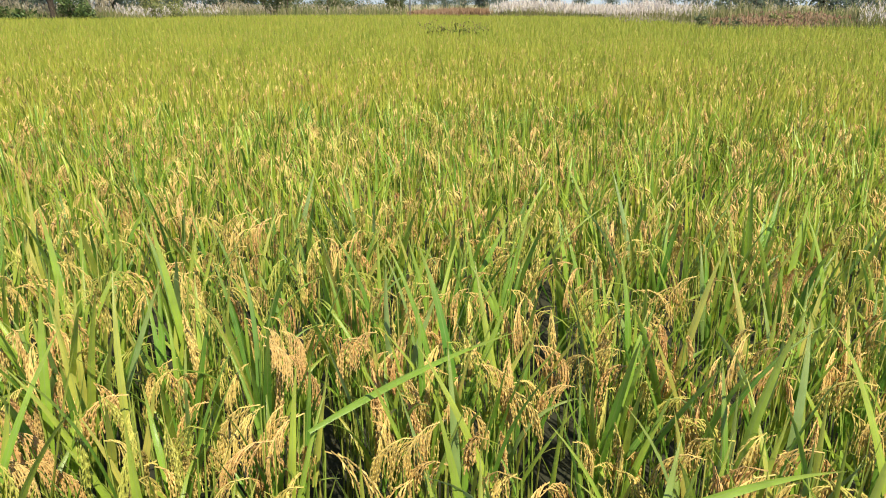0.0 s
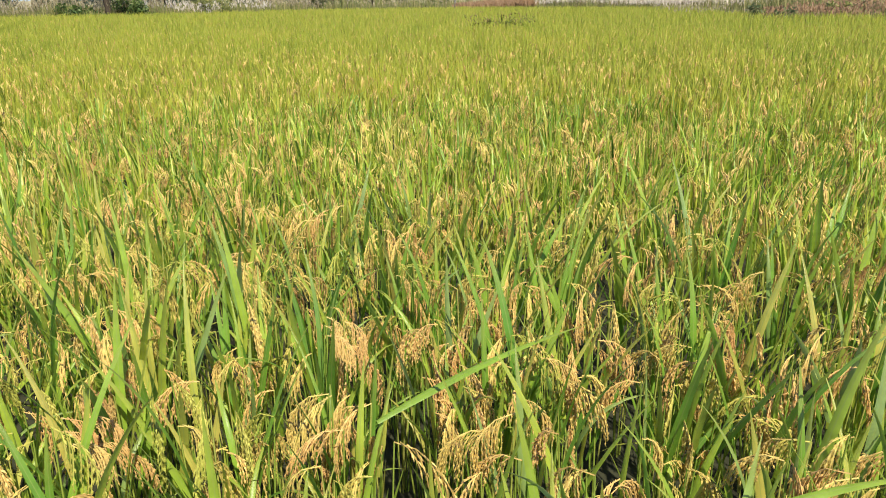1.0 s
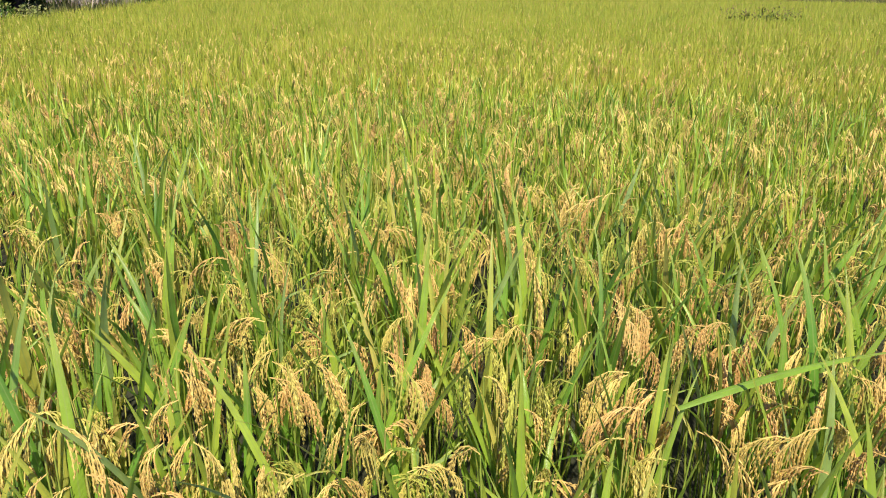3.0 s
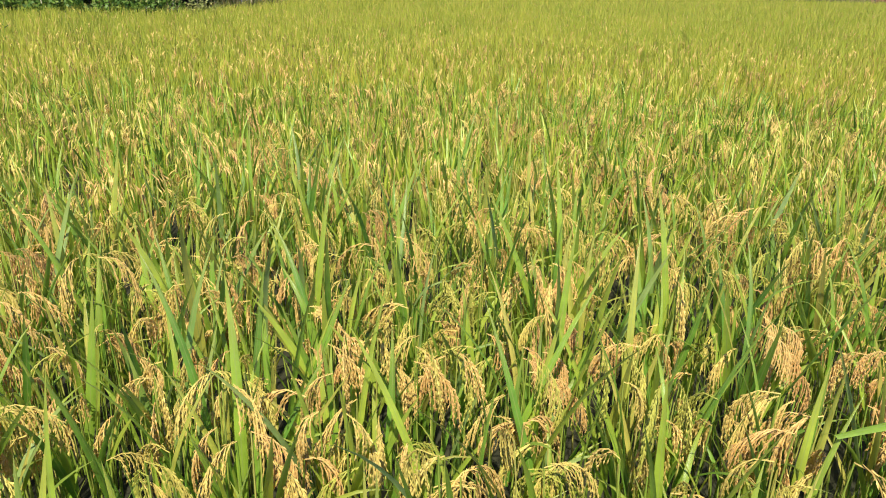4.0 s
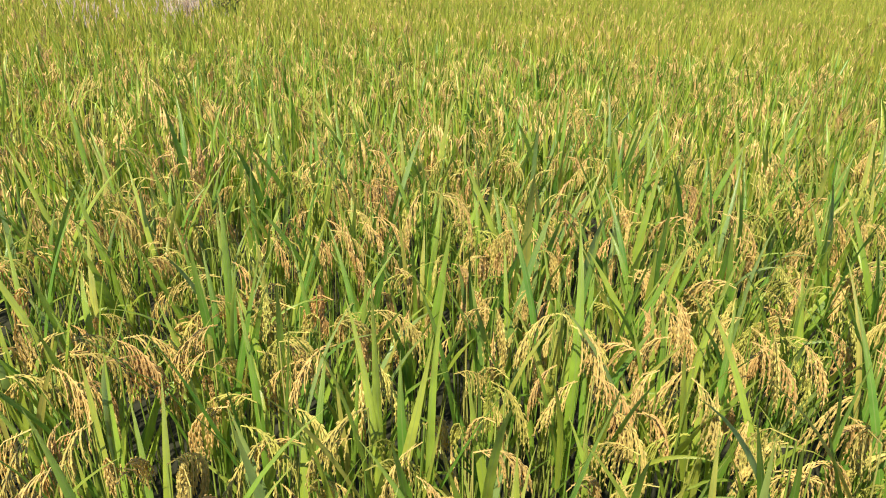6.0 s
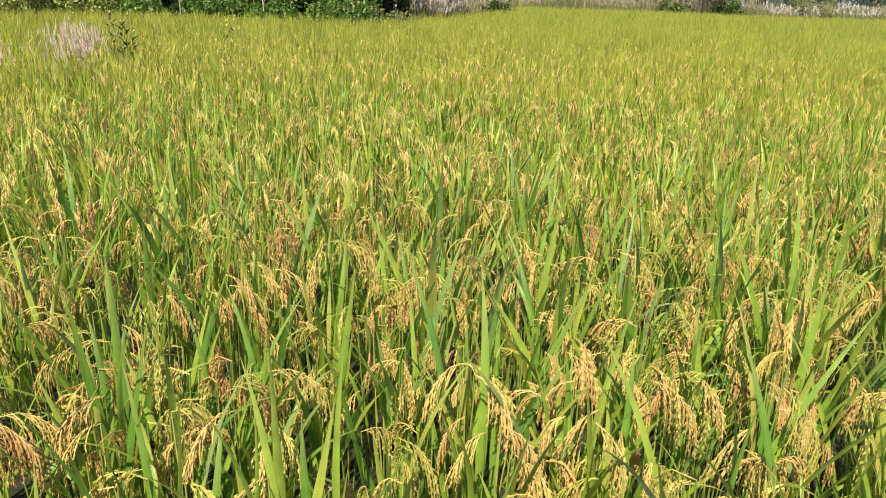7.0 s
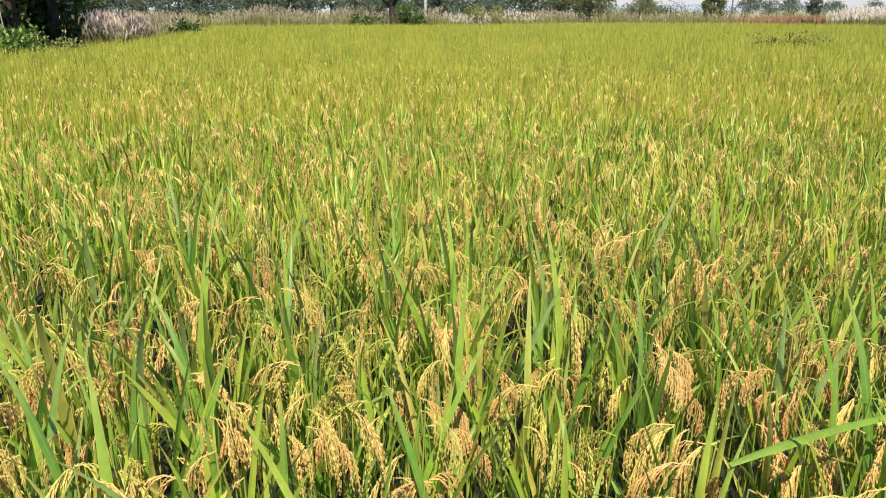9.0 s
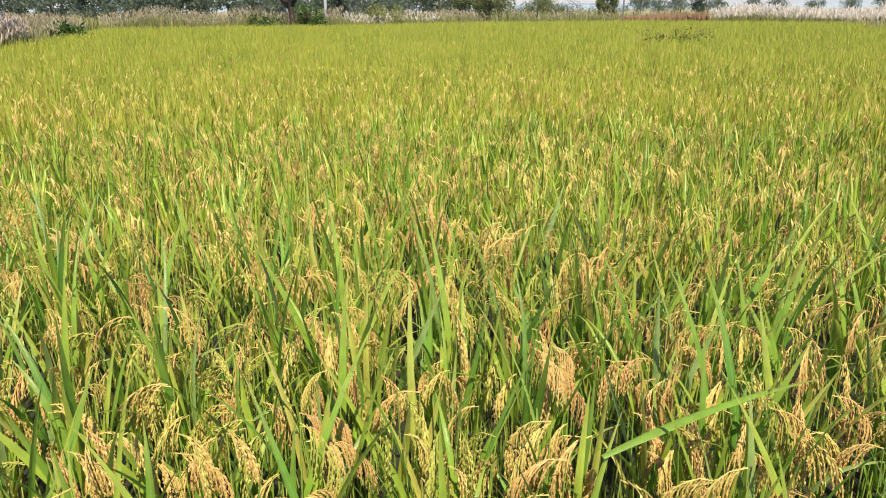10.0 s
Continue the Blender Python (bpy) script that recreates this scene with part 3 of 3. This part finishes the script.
def tree(x, y, height, spread, seed, label, clear=0.35, leaf=0.16, clumps=40, per=70, mat=None, trunk_r=None, lean=0.05, group=""):
    """A tree: tapered trunk with limbs, and a crown of small leaves in uneven clumps."""
    r = np.random.default_rng(seed)
    root = tagged(new("tree"), label, "tree", group)
    root.location = (x, y, 0)
    tr = trunk_r or height * 0.028
    h = Heap()
    az = r.uniform(0, 6.28)
    steps = 6
    trunk = np.array([(math.cos(az) * lean * height * (i / steps) ** 1.5 + r.normal(0, 0.012) * height * 0.3, math.sin(az) * lean * height * (i / steps) ** 1.5, height * 0.8 * i / steps) for i in range(steps + 1)])
    h.put(*tube(trunk, [tr * (1.35 if i == 0 else 1.0) * (1 - 0.11 * i) for i in range(steps + 1)], 8))
    tips, limbs = [trunk[-1]], []
    for i in range(7):
        s = trunk[2 + i % 4]
        s = np.array((s[0], s[1], max(s[2], height * clear * 0.8)))
        a = i * 2.4 + r.uniform(-0.4, 0.4)
        e = s + np.array((math.cos(a) * spread * 0.6, math.sin(a) * spread * 0.6, height * r.uniform(0.12, 0.3)))
        m = (s + e) / 2 + np.array((0, 0, -0.04 * height))
        lh = Heap()
        lh.put(*tube(np.array([s, m, e]), [tr * 0.45, tr * 0.3, tr * 0.12], 5))
        limbs.append(lh.mesh("limb", [mat_bark], smooth=True))
        tips += [e, m]
    stem = part("trunk", h.mesh("trunk", [mat_bark], smooth=True), root)
    for me in limbs:
        part("limb", me, stem)
    c = Heap()
    for i in range(clumps):
        b = tips[r.integers(len(tips))]
        p = b + r.normal(0, 1, 3) * np.array((spread * 0.28, spread * 0.28, height * 0.10))
        p[2] = max(p[2], height * clear)
        leaf_cloud(c, p, spread * r.uniform(0.14, 0.26), per, leaf, 0, seed * 100 + i)
    part("crown", c.mesh("crown", [mat or mat_tree]), root)
    return root


def forked_tree(x, y, seed):
    """A field tree whose short bent trunk forks low into two heavy limbs under a loose crown."""
    r = np.random.default_rng(seed)
    root = tagged(new("tree"), "forked field tree with a dark bent trunk", "tree")
    root.location = (x, y, 0)
    across = np.array((0.82, 0.57, 0.0))
    up = np.array((0.0, 0.0, 1.0))
    h = Heap()
    h.put(*tube(np.array([0 * up, across * 0.10 + up * 0.6, across * 0.05 + up * 1.2, -across * 0.04 + up * 1.85]), [0.25, 0.19, 0.16, 0.17], 9))
    trunk = part("trunk", h.mesh("trunk", [mat_bark], smooth=True), root)
    tips = []
    for lean, reach, top, thick in ((-1, 1.5, 4.6, 0.16), (1, 1.1, 4.9, 0.14), (-0.4, 0.5, 5.2, 0.10)):
        fork = -across * 0.04 + up * 1.8
        knee = across * lean * reach * 0.5 + up * 2.55
        tip = across * lean * reach + up * top
        lh = Heap()
        lh.put(*tube(np.array([fork, knee, (knee + tip) / 2 + across * 0.12, tip]), [thick, thick * 0.8, thick * 0.55, thick * 0.25], 7))
        part("limb", lh.mesh("limb", [mat_bark], smooth=True), trunk)
        tips += [tip, (knee + tip) / 2, knee + up * 0.5]
    c = Heap()
    for i in range(46):
        b = tips[r.integers(len(tips))]
        p = b + r.normal(0, 1, 3) * np.array((0.7, 0.7, 0.45))
        p[2] = max(p[2], 2.75)
        leaf_cloud(c, p, r.uniform(0.3, 0.6), 60, 0.17, 0, seed * 100 + i)
    part("crown", c.mesh("crown", [mat_tree]), root)
    return root


def bush(x, y, w, hgt, seed, label, mat, leaf=0.11, clumps=10, per=60, category="bush"):
    r = np.random.default_rng(seed)
    root = tagged(new("bush"), label, category)
    root.location = (x, y, 0)
    h, c = Heap(), Heap()
    for i in range(clumps):
        p = np.array((r.uniform(-w, w) * 0.5, r.uniform(-w, w) * 0.35, hgt * r.uniform(0.15, 0.85)))
        h.put(*tube(np.array([(p[0] * 0.4, p[1] * 0.4, 0), p]), [0.018, 0.006], 4))
        leaf_cloud(c, p, min(w, hgt) * r.uniform(0.18, 0.3), per, leaf, 0, seed * 100 + i)
    part("stem", h.mesh("stem", [mat_bark]), root)
    part("foliage", c.mesh("foliage", [mat]), root)
    return root


def reeds(name, poly_line, depth, height, per_metre, plume_mat, seed, label, plume=0.8, blades=4, plume_len=0.35, jitter=0.25, plume_r=0.024, bw=0.045):
    """A stand of tall grass along a line: narrow blades, stalks and feathery plumes."""
    r = np.random.default_rng(seed)
    h = Heap()
    for (x0, y0), (x1, y1) in zip(poly_line[:-1], poly_line[1:]):
        ln = math.hypot(x1 - x0, y1 - y0)
        nx, ny = -(y1 - y0) / ln, (x1 - x0) / ln
        for i in range(int(ln * per_metre)):
            s, o = r.random(), depth * r.random()
            x, y = x0 + (x1 - x0) * s + nx * o, y0 + (y1 - y0) * s + ny * o
            hg = height * r.uniform(1 - jitter, 1 + jitter) * (0.92 + 0.12 * math.sin(x * 0.9 + y * 0.7 + seed))
            for k in range(blades):
                a = r.uniform(0, 6.28)
                tip = np.array((x + math.cos(a) * 0.3 * hg * r.random(), y + math.sin(a) * 0.3 * hg * r.random(), hg * r.uniform(0.5, 0.9)))
                w = np.array((math.cos(a + 1.57), math.sin(a + 1.57), 0)) * bw
                h.put([np.array((x, y, 0)) - w, np.array((x, y, 0)) + w, tip], [(0, 1, 2)], 0)
            if r.random() < plume:
                a = r.uniform(0, 6.28)
                b = np.array((x + r.normal(0, 0.06), y + r.normal(0, 0.06), hg * 0.85))
                e = b + np.array((math.cos(a) * plume_len * 0.35, math.sin(a) * plume_len * 0.35, plume_len * r.uniform(0.7, 1.2)))
                h.put(*spindle(b, e, plume_r, 3, (0.3, 0.7), (1.0, 0.7)), 1)
                for k in range(2):
                    f = r.uniform(0, 6.28)
                    m = b + (e - b) * r.uniform(0.1, 0.6)
                    g = m + np.array((math.cos(f) * plume_r * 3.6, math.sin(f) * plume_r * 3.6, plume_len * 0.35))
                    h.put(*spindle(m, g, plume_r * 0.5, 3, (0.5,), (1.0,)), 1)
    ob = new(name, h.mesh(name, [mat_reed, plume_mat]))
    return tagged(ob, label, "tall grass", kind="stuff")


# grove on the west side
EDGE_Y, EDGE_X = [-3, 2.5, 4.8, 6.5, 8.0, 9.5, 11.0], [-18.6, -18.6, -18.2, -17.0, -15.6, -15.4, -17.0]
for i, (x, y, hh, sp) in enumerate([(-20.9, 12.6, 6.5, 1.8), (-18.6, 9.05, 6.5, 2.0), (-20.1, 7.4, 7.5, 2.2), (-20.8, 4.6, 7.5, 2.6), (-21.0, 1.2, 7.5, 2.6), (-20.0, 10.95, 7.0, 1.8), (-22.0, 9.5, 8.0, 3.0), (-23.5, 3.0, 8.0, 3.0), (-24.0, 6.5, 8.5, 3.2), (-22.5, -1.8, 8.0, 3.0)]):
    tree(x, y, hh, sp, 11 + i, "tall shady broadleaf tree at the field's edge", 0.38, 0.17, 44, 70, trunk_r=0.2, lean=0.03, group="grove of trees")
rg = np.random.default_rng(55)
for i in range(17):
    y = -2.0 + i * 0.66
    x = float(np.interp(y, EDGE_Y, EDGE_X)) - 0.55 - 0.35 * rg.random()
    if i % 6 == 5:
        continue
    lush = i < 9
    bush(x, y, 1.0 + 0.5 * rg.random(), (1.4 if lush else 1.15) + 0.3 * rg.random(), 40 + i, "lush green wild bush beside the rice" if lush else "yellow-green leafy bush beside the rice", mat_lush if lush else mat_bush, 0.10, 20, 110)
for i in range(14):
    y = -2.0 + i * 0.9
    bush(float(np.interp(y, EDGE_Y, EDGE_X)) - 2.6 - 0.6 * (i % 3), y, 2.2, 1.5, 140 + i, "dark shaded undergrowth below the grove", mat_tree, 0.16, 14, 80)

for i in range(13):
    y = -2.5 + i * 1.3
    bush(float(np.interp(y, EDGE_Y, EDGE_X)) - 4.6 - 0.8 * (i % 2), y, 2.8, 4.4, 170 + i, "dark shaded undergrowth below the grove", mat_tree, 0.24, 26, 80)


def dead_stem(x, y, h, seed):
    """A bare pale stem with two broken twigs."""
    r = np.random.default_rng(seed)
    hp = Heap()
    top = np.array((r.normal(0, 0.06), r.normal(0, 0.06), h))
    hp.put(*tube(np.array([(0, 0, 0), top * 0.5 + np.array((0.03, 0, 0)), top]), [0.018, 0.013, 0.005], 6))
    for k in range(2):
        p = top * r.uniform(0.5, 0.8)
        hp.put(*tube(np.array([p, p + np.array((r.normal(0, 0.15), r.normal(0, 0.15), 0.25))]), [0.008, 0.003], 5))
    ob = new("dead_stem", hp.mesh("dead_stem", [mat_dead], smooth=True))
    ob.location = (x, y, 0)
    tagged(ob, "bare pale dead stem among the bushes", "dead stem")


for i, (x, y, h) in enumerate([(-15.9, 8.5, 1.9), (-17.4, 6.9, 1.8), (-18.5, 5.2, 1.7), (-15.7, 9.0, 1.15), (-16.2, 10.0, 1.05)]):
    dead_stem(x, y, h, 900 + i)
bush(-16.0, 9.3, 1.1, 1.15, 163, "dry brownish scrub bush beside the rice", mat_pale_bush, 0.07, 14, 90)
bush(-16.2, 10.2, 1.0, 1.0, 164, "dry brownish scrub bush beside the rice", mat_pale_bush, 0.07, 12, 90)
bush(-20.6, 13.6, 1.6, 2.6, 162, "yellow-green sapling behind the plumed grass", mat_bush, 0.14, 14, 70)
tree(-24.2, 14.4, 6.0, 2.4, 31, "bluish-green tree behind the plumed grass", 0.15, 0.16, 50, 70, group="grove of trees")
# tall grasses
reeds("plume_grass", [(-18.5, 12.95), (-19.0, 13.5), (-21.1, 16.2)], 1.0, 1.3, 130, mat_plume_pink, 61, "pinkish plumed wild grass by the field's corner", 0.8, plume_len=0.28)
bush(-25.2, 20.7, 2.2, 1.3, 62, "low dark green shrub at the field corner", mat_tree, 0.22, 12, 50)
reeds("plume_grass", [(-22.5, 17.6), (-26.5, 22.2), (-33.5, 29.2)], 3.0, 1.3, 90, mat_plume_beige, 63, "beige plumed wild grass along the field's edge", 0.5, plume_len=0.25)
reeds("plume_grass", [(-33.2, 29.8), (-26.6, 36.6), (-23.2, 38.2)], 3.0, 1.6, 130, mat_plume_beige, 64, "beige plumed wild grass along the far field edge", 0.6, plume_len=0.28)
reeds("plume_grass", [(-22.8, 39.2), (-19.8, 46.0)], 3.0, 1.35, 110, mat_plume, 65, "white plumed wild grass behind the rice", 0.45, plume_len=0.26)
reeds("plume_grass", [(-19.8, 46.0), (-17.6, 50.0)], 3.0, 1.45, 150, mat_plume_beige, 74, "beige plumed wild grass behind the rice", 0.5, plume_len=0.22)
reeds("green_grass", [(-17.6, 50.0), (-9.4, 54.2)], 3.0, 1.5, 150, mat_plume_beige, 75, "grey-green tall grass with few pale plumes", 0.12, plume_len=0.2)
reeds("plume_grass", [(-3.3, 52.4), (4.4, 49.0), (7.2, 47.4)], 3.0, 1.5, 170, mat_plume, 66, "dense white plumed wild grass in full flower", 1.0, 3, plume_len=0.32)
reeds("plume_grass", [(7.2, 47.5), (11.6, 48.8)], 3.5, 1.5, 90, mat_plume, 75, "white plumed wild grass behind the grey-green grass", 0.9, 4)
reeds("green_grass", [(11.6, 48.8), (18.0, 50.0)], 3.5, 1.5, 60, mat_plume_beige, 78, "grey-green tall grass behind the red patch", 0.2, 4)
reeds("plume_grass", [(12.4, 29.6), (15.5, 28.9), (24.0, 27.6)], 2.0, 1.6, 130, mat_plume, 67, "white and pink plumed wild grass clump", 0.8, plume_len=0.26, plume_r=0.013)
reeds("red_grass", [(-9.4, 54.4), (-3.4, 53.6)], 3.0, 0.95, 260, mat_red, 68, "rust-red dry grass strip behind the rice", 1.0, 3, plume_len=0.42, jitter=0.12, plume_r=0.03)
reeds("red_grass", [(7.2, 33.8), (8.0, 29.8), (12.4, 30.4)], 3.5, 1.1, 220, mat_red, 69, "rust-red dry grass patch at the field's edge", 0.6, plume_len=0.15)
reeds("green_grass", [(6.9, 46.0), (7.2, 33.8)], -3.0, 1.0, 110, mat_plume_beige, 70, "grey-green grass along the field's side", 0.2, plume_len=0.15)
reeds("green_grass", [(8.0, 39.0), (22.0, 37.5)], 3.0, 1.7, 100, mat_reed, 71, "grey-green tall grass behind the red patch", 0.2, plume_len=0.2)
ring = [(-72 * math.sin(radians(k)), 72 * math.cos(radians(k))) for k in range(64, -40, -8)]
reeds("scrub_grass", ring, 8.0, 1.55, 26, mat_plume_beige, 76, "beige wild grass and scrub beyond the fields", 0.3, 5, plume_len=0.3, bw=0.14)
# tree with a dark bush on the far edge
forked_tree(-26.0, 37.3, 81)
bush(-24.6, 37.6, 1.6, 2.2, 82, "dark green bush under the field tree", mat_tree, 0.14, 24, 100)
bush(-27.4, 36.3, 2.0, 1.4, 83, "clump of upright green succulents", mat_tree, 0.24, 14, 45)
bush(-22.4, 42.4, 2.4, 2.0, 84, "rounded yellow-green bush among the plumes", mat_pale_bush, 0.14, 20, 100)
bush(6.9, 28.6, 1.4, 1.2, 85, "grey-green shrub at the field's edge", mat_olive_hazed, 0.14, 10, 50)
bush(9.9, 31.6, 1.0, 1.25, 86, "grey-green shrub before the red grass", mat_pale_bush, 0.14, 10, 50)
# distant trees
r9 = np.random.default_rng(99)


def far_tree(azimuth, d, hh, spread, seed, clumps=27, mat=None, per=46, leaf=0.085):
    """A tree far off: trunk and a crown that reaches down near the ground."""
    a = radians(azimuth)
    r = np.random.default_rng(seed)
    root = tagged(new("tree"), "distant tree beyond the fields, tinted as by haze", "tree", "distant trees")
    root.location = (-math.sin(a) * d, math.cos(a) * d, 0)
    h, c = Heap(), Heap()
    h.put(*tube(np.array([(0, 0, 0), (0.1, 0, hh * 0.35), (0, 0.1, hh * 0.8)]), [hh * 0.035, hh * 0.028, hh * 0.01], 6))
    for i in range(clumps):
        q = r.normal(0, 1, 3)
        q = q / np.linalg.norm(q) * r.uniform(0.2, 1.0) ** 0.5
        p = np.array((q[0] * spread * 0.8, q[1] * spread * 0.8, hh * (0.52 + 0.38 * q[2])))
        leaf_cloud(c, p, spread * r.uniform(0.22, 0.36), per, hh * leaf, 0, seed * 100 + i)
    part("trunk", h.mesh("trunk", [mat_bark], smooth=True), root)
    part("crown", c.mesh("crown", [mat or mat_haze_tinted]), root)


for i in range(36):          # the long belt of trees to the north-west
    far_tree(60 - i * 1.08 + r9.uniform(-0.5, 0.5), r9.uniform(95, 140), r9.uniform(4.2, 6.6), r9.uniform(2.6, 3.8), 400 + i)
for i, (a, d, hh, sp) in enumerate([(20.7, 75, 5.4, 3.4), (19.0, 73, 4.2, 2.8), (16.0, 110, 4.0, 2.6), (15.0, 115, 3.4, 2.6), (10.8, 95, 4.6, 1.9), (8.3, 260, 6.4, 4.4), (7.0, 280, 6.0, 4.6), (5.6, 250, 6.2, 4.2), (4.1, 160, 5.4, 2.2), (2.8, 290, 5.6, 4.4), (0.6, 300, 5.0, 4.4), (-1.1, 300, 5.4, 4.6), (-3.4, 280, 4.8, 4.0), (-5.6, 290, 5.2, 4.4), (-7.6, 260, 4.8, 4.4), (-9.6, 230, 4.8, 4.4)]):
    far_tree(a, d, hh, sp, 440 + i, 30, mat_olive_hazed if d < 120 else None, 110 if d < 120 else 46, 0.055 if d < 120 else 0.085)
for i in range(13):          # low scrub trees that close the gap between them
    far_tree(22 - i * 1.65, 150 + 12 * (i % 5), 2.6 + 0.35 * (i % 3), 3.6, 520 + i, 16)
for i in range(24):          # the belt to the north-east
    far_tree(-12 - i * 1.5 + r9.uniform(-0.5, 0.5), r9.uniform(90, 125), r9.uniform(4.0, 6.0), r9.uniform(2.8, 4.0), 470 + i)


# ---- weeds standing in the rice ----
def weed(x, y, height, seed, label, head, leaves=26, stems=5, heads=2, spread=0.18, head_r=0.012, leaf_len=0.12, green=None):
    r = np.random.default_rng(seed)
    root = tagged(new("weed"), label, "weed")
    root.location = (x, y, 0)
    s, l = Heap(), Heap()
    for i in range(stems):
        a = r.uniform(0, 6.28)
        top = np.array((math.cos(a) * spread * r.random(), math.sin(a) * spread * r.random(), height * r.uniform(0.8, 1.0)))
        s.put(*tube(np.array([(top[0] * 0.2, top[1] * 0.2, 0), top * np.array((0.6, 0.6, 0.55)), top]), [0.007, 0.005, 0.002], 5))
        for k in range(leaves // stems):
            q = r.uniform(0.45, 0.97)
            p = top * np.array((q, q, q))
            v, t, _ = blade(arc(p, 0.7, 1.5, leaf_len * r.uniform(0.7, 1.2), 4, r.uniform(0, 6.28)), leaf_len * 0.28, 0.1)
            l.put(v, t)
        for k in range(heads):
            p = top + r.normal(0, 1, 3) * np.array((0.05, 0.05, 0.05))
            hm = Heap()
            hm.put(*spindle(p, p + np.array((0, 0, head_r * 3.5)), head_r, 5, (0.4,), (1.0,)))
            part("flower_head", hm.mesh("flower_head", [head]), root)
    part("stem", s.mesh("stem", [mat_culm], smooth=True), root)
    part("foliage", l.mesh("foliage", [green or mat_bush]), root)


weed(-8.4, 1.5, 1.38, 701, "tall leafy weed with yellow flower heads among the rice", mat_flower, 60, 5, 1, 0.12, 0.010, 0.10, mat_weed)
weed(-8.45, 1.62, 1.26, 702, "tall leafy weed with yellow flower heads among the rice", mat_flower, 40, 4, 1, 0.12, 0.010, 0.10, mat_weed)
weed(-10.4, 3.45, 1.15, 703, "slender weed with small yellow flowers among the rice", mat_flower, 20, 4)
reeds("seed_grass", [(-8.5, 1.15), (-7.3, -0.3)], 0.7, 0.96, 60, mat_seedhead, 77, "patch of dry grass with pale grey-pink seed heads", 0.9, 2, plume_len=0.12, plume_r=0.005, bw=0.004)
reeds("seed_grass", [(-8.66, 1.2), (-8.5, 0.92)], 0.35, 1.0, 450, mat_seedhead, 79, "dense clump of feathery pale pink seed heads", 1.0, 1, plume_len=0.2, plume_r=0.006, bw=0.004)
for i in range(16):
    weed(-2.9 + 0.11 * i, 19.8 + 0.3 * math.sin(i * 2.7), 1.08 + 0.08 * math.sin(i * 1.9), 730 + i, "dark reddish-green weed clump standing in the rice", mat_red, 45, 5, 1, 0.2, 0.012, 0.11, mat_weed)


def post(x, y, h, r, label, name, mat):
    hp = Heap()
    hp.put(*tube(np.array([(0, 0, 0), (0, 0, h * 0.5), (0.02, 0, h - 0.05), (0.02, 0, h)]), [r, r * 0.9, r * 0.85, r * 0.3], 8))
    ob = new(name, hp.mesh(name, [mat], smooth=True))
    ob.location = (x, y, 0)
    return tagged(ob, label, "post")


post(-9.3, 54.8, 7.0, 0.06, "thin dark grey utility pole in the fields", "utility_pole", mat_pole)
post(-24.4, 38.6, 3.0, 0.11, "pale concrete post beside the field tree", "concrete_post", mat_post)

# distant ridge
bm = bmesh.new()
prev = None
for i in range(90):
    a = radians(-60 + i * 2.0)
    z = 11 + 8 * noise.noise((i * 0.13, 3.1, 0)) + 4 * noise.noise((i * 0.4, 8.2, 0))
    p = [bm.verts.new((-math.sin(a) * d, math.cos(a) * d, zz)) for d, zz in ((1500, -0.02), (1650, z * 0.8), (1800, z), (2000, -0.02))]
    if prev:
        for k in range(3):
            bm.faces.new((prev[k], p[k], p[k + 1], prev[k + 1]))
    prev = p
me = bpy.data.meshes.new("distant_ridge")
bm.to_mesh(me)
bm.free()
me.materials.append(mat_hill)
tagged(new("distant_ridge", me), "low hills on the horizon, coloured blue-grey as by haze", "hills", kind="structure")
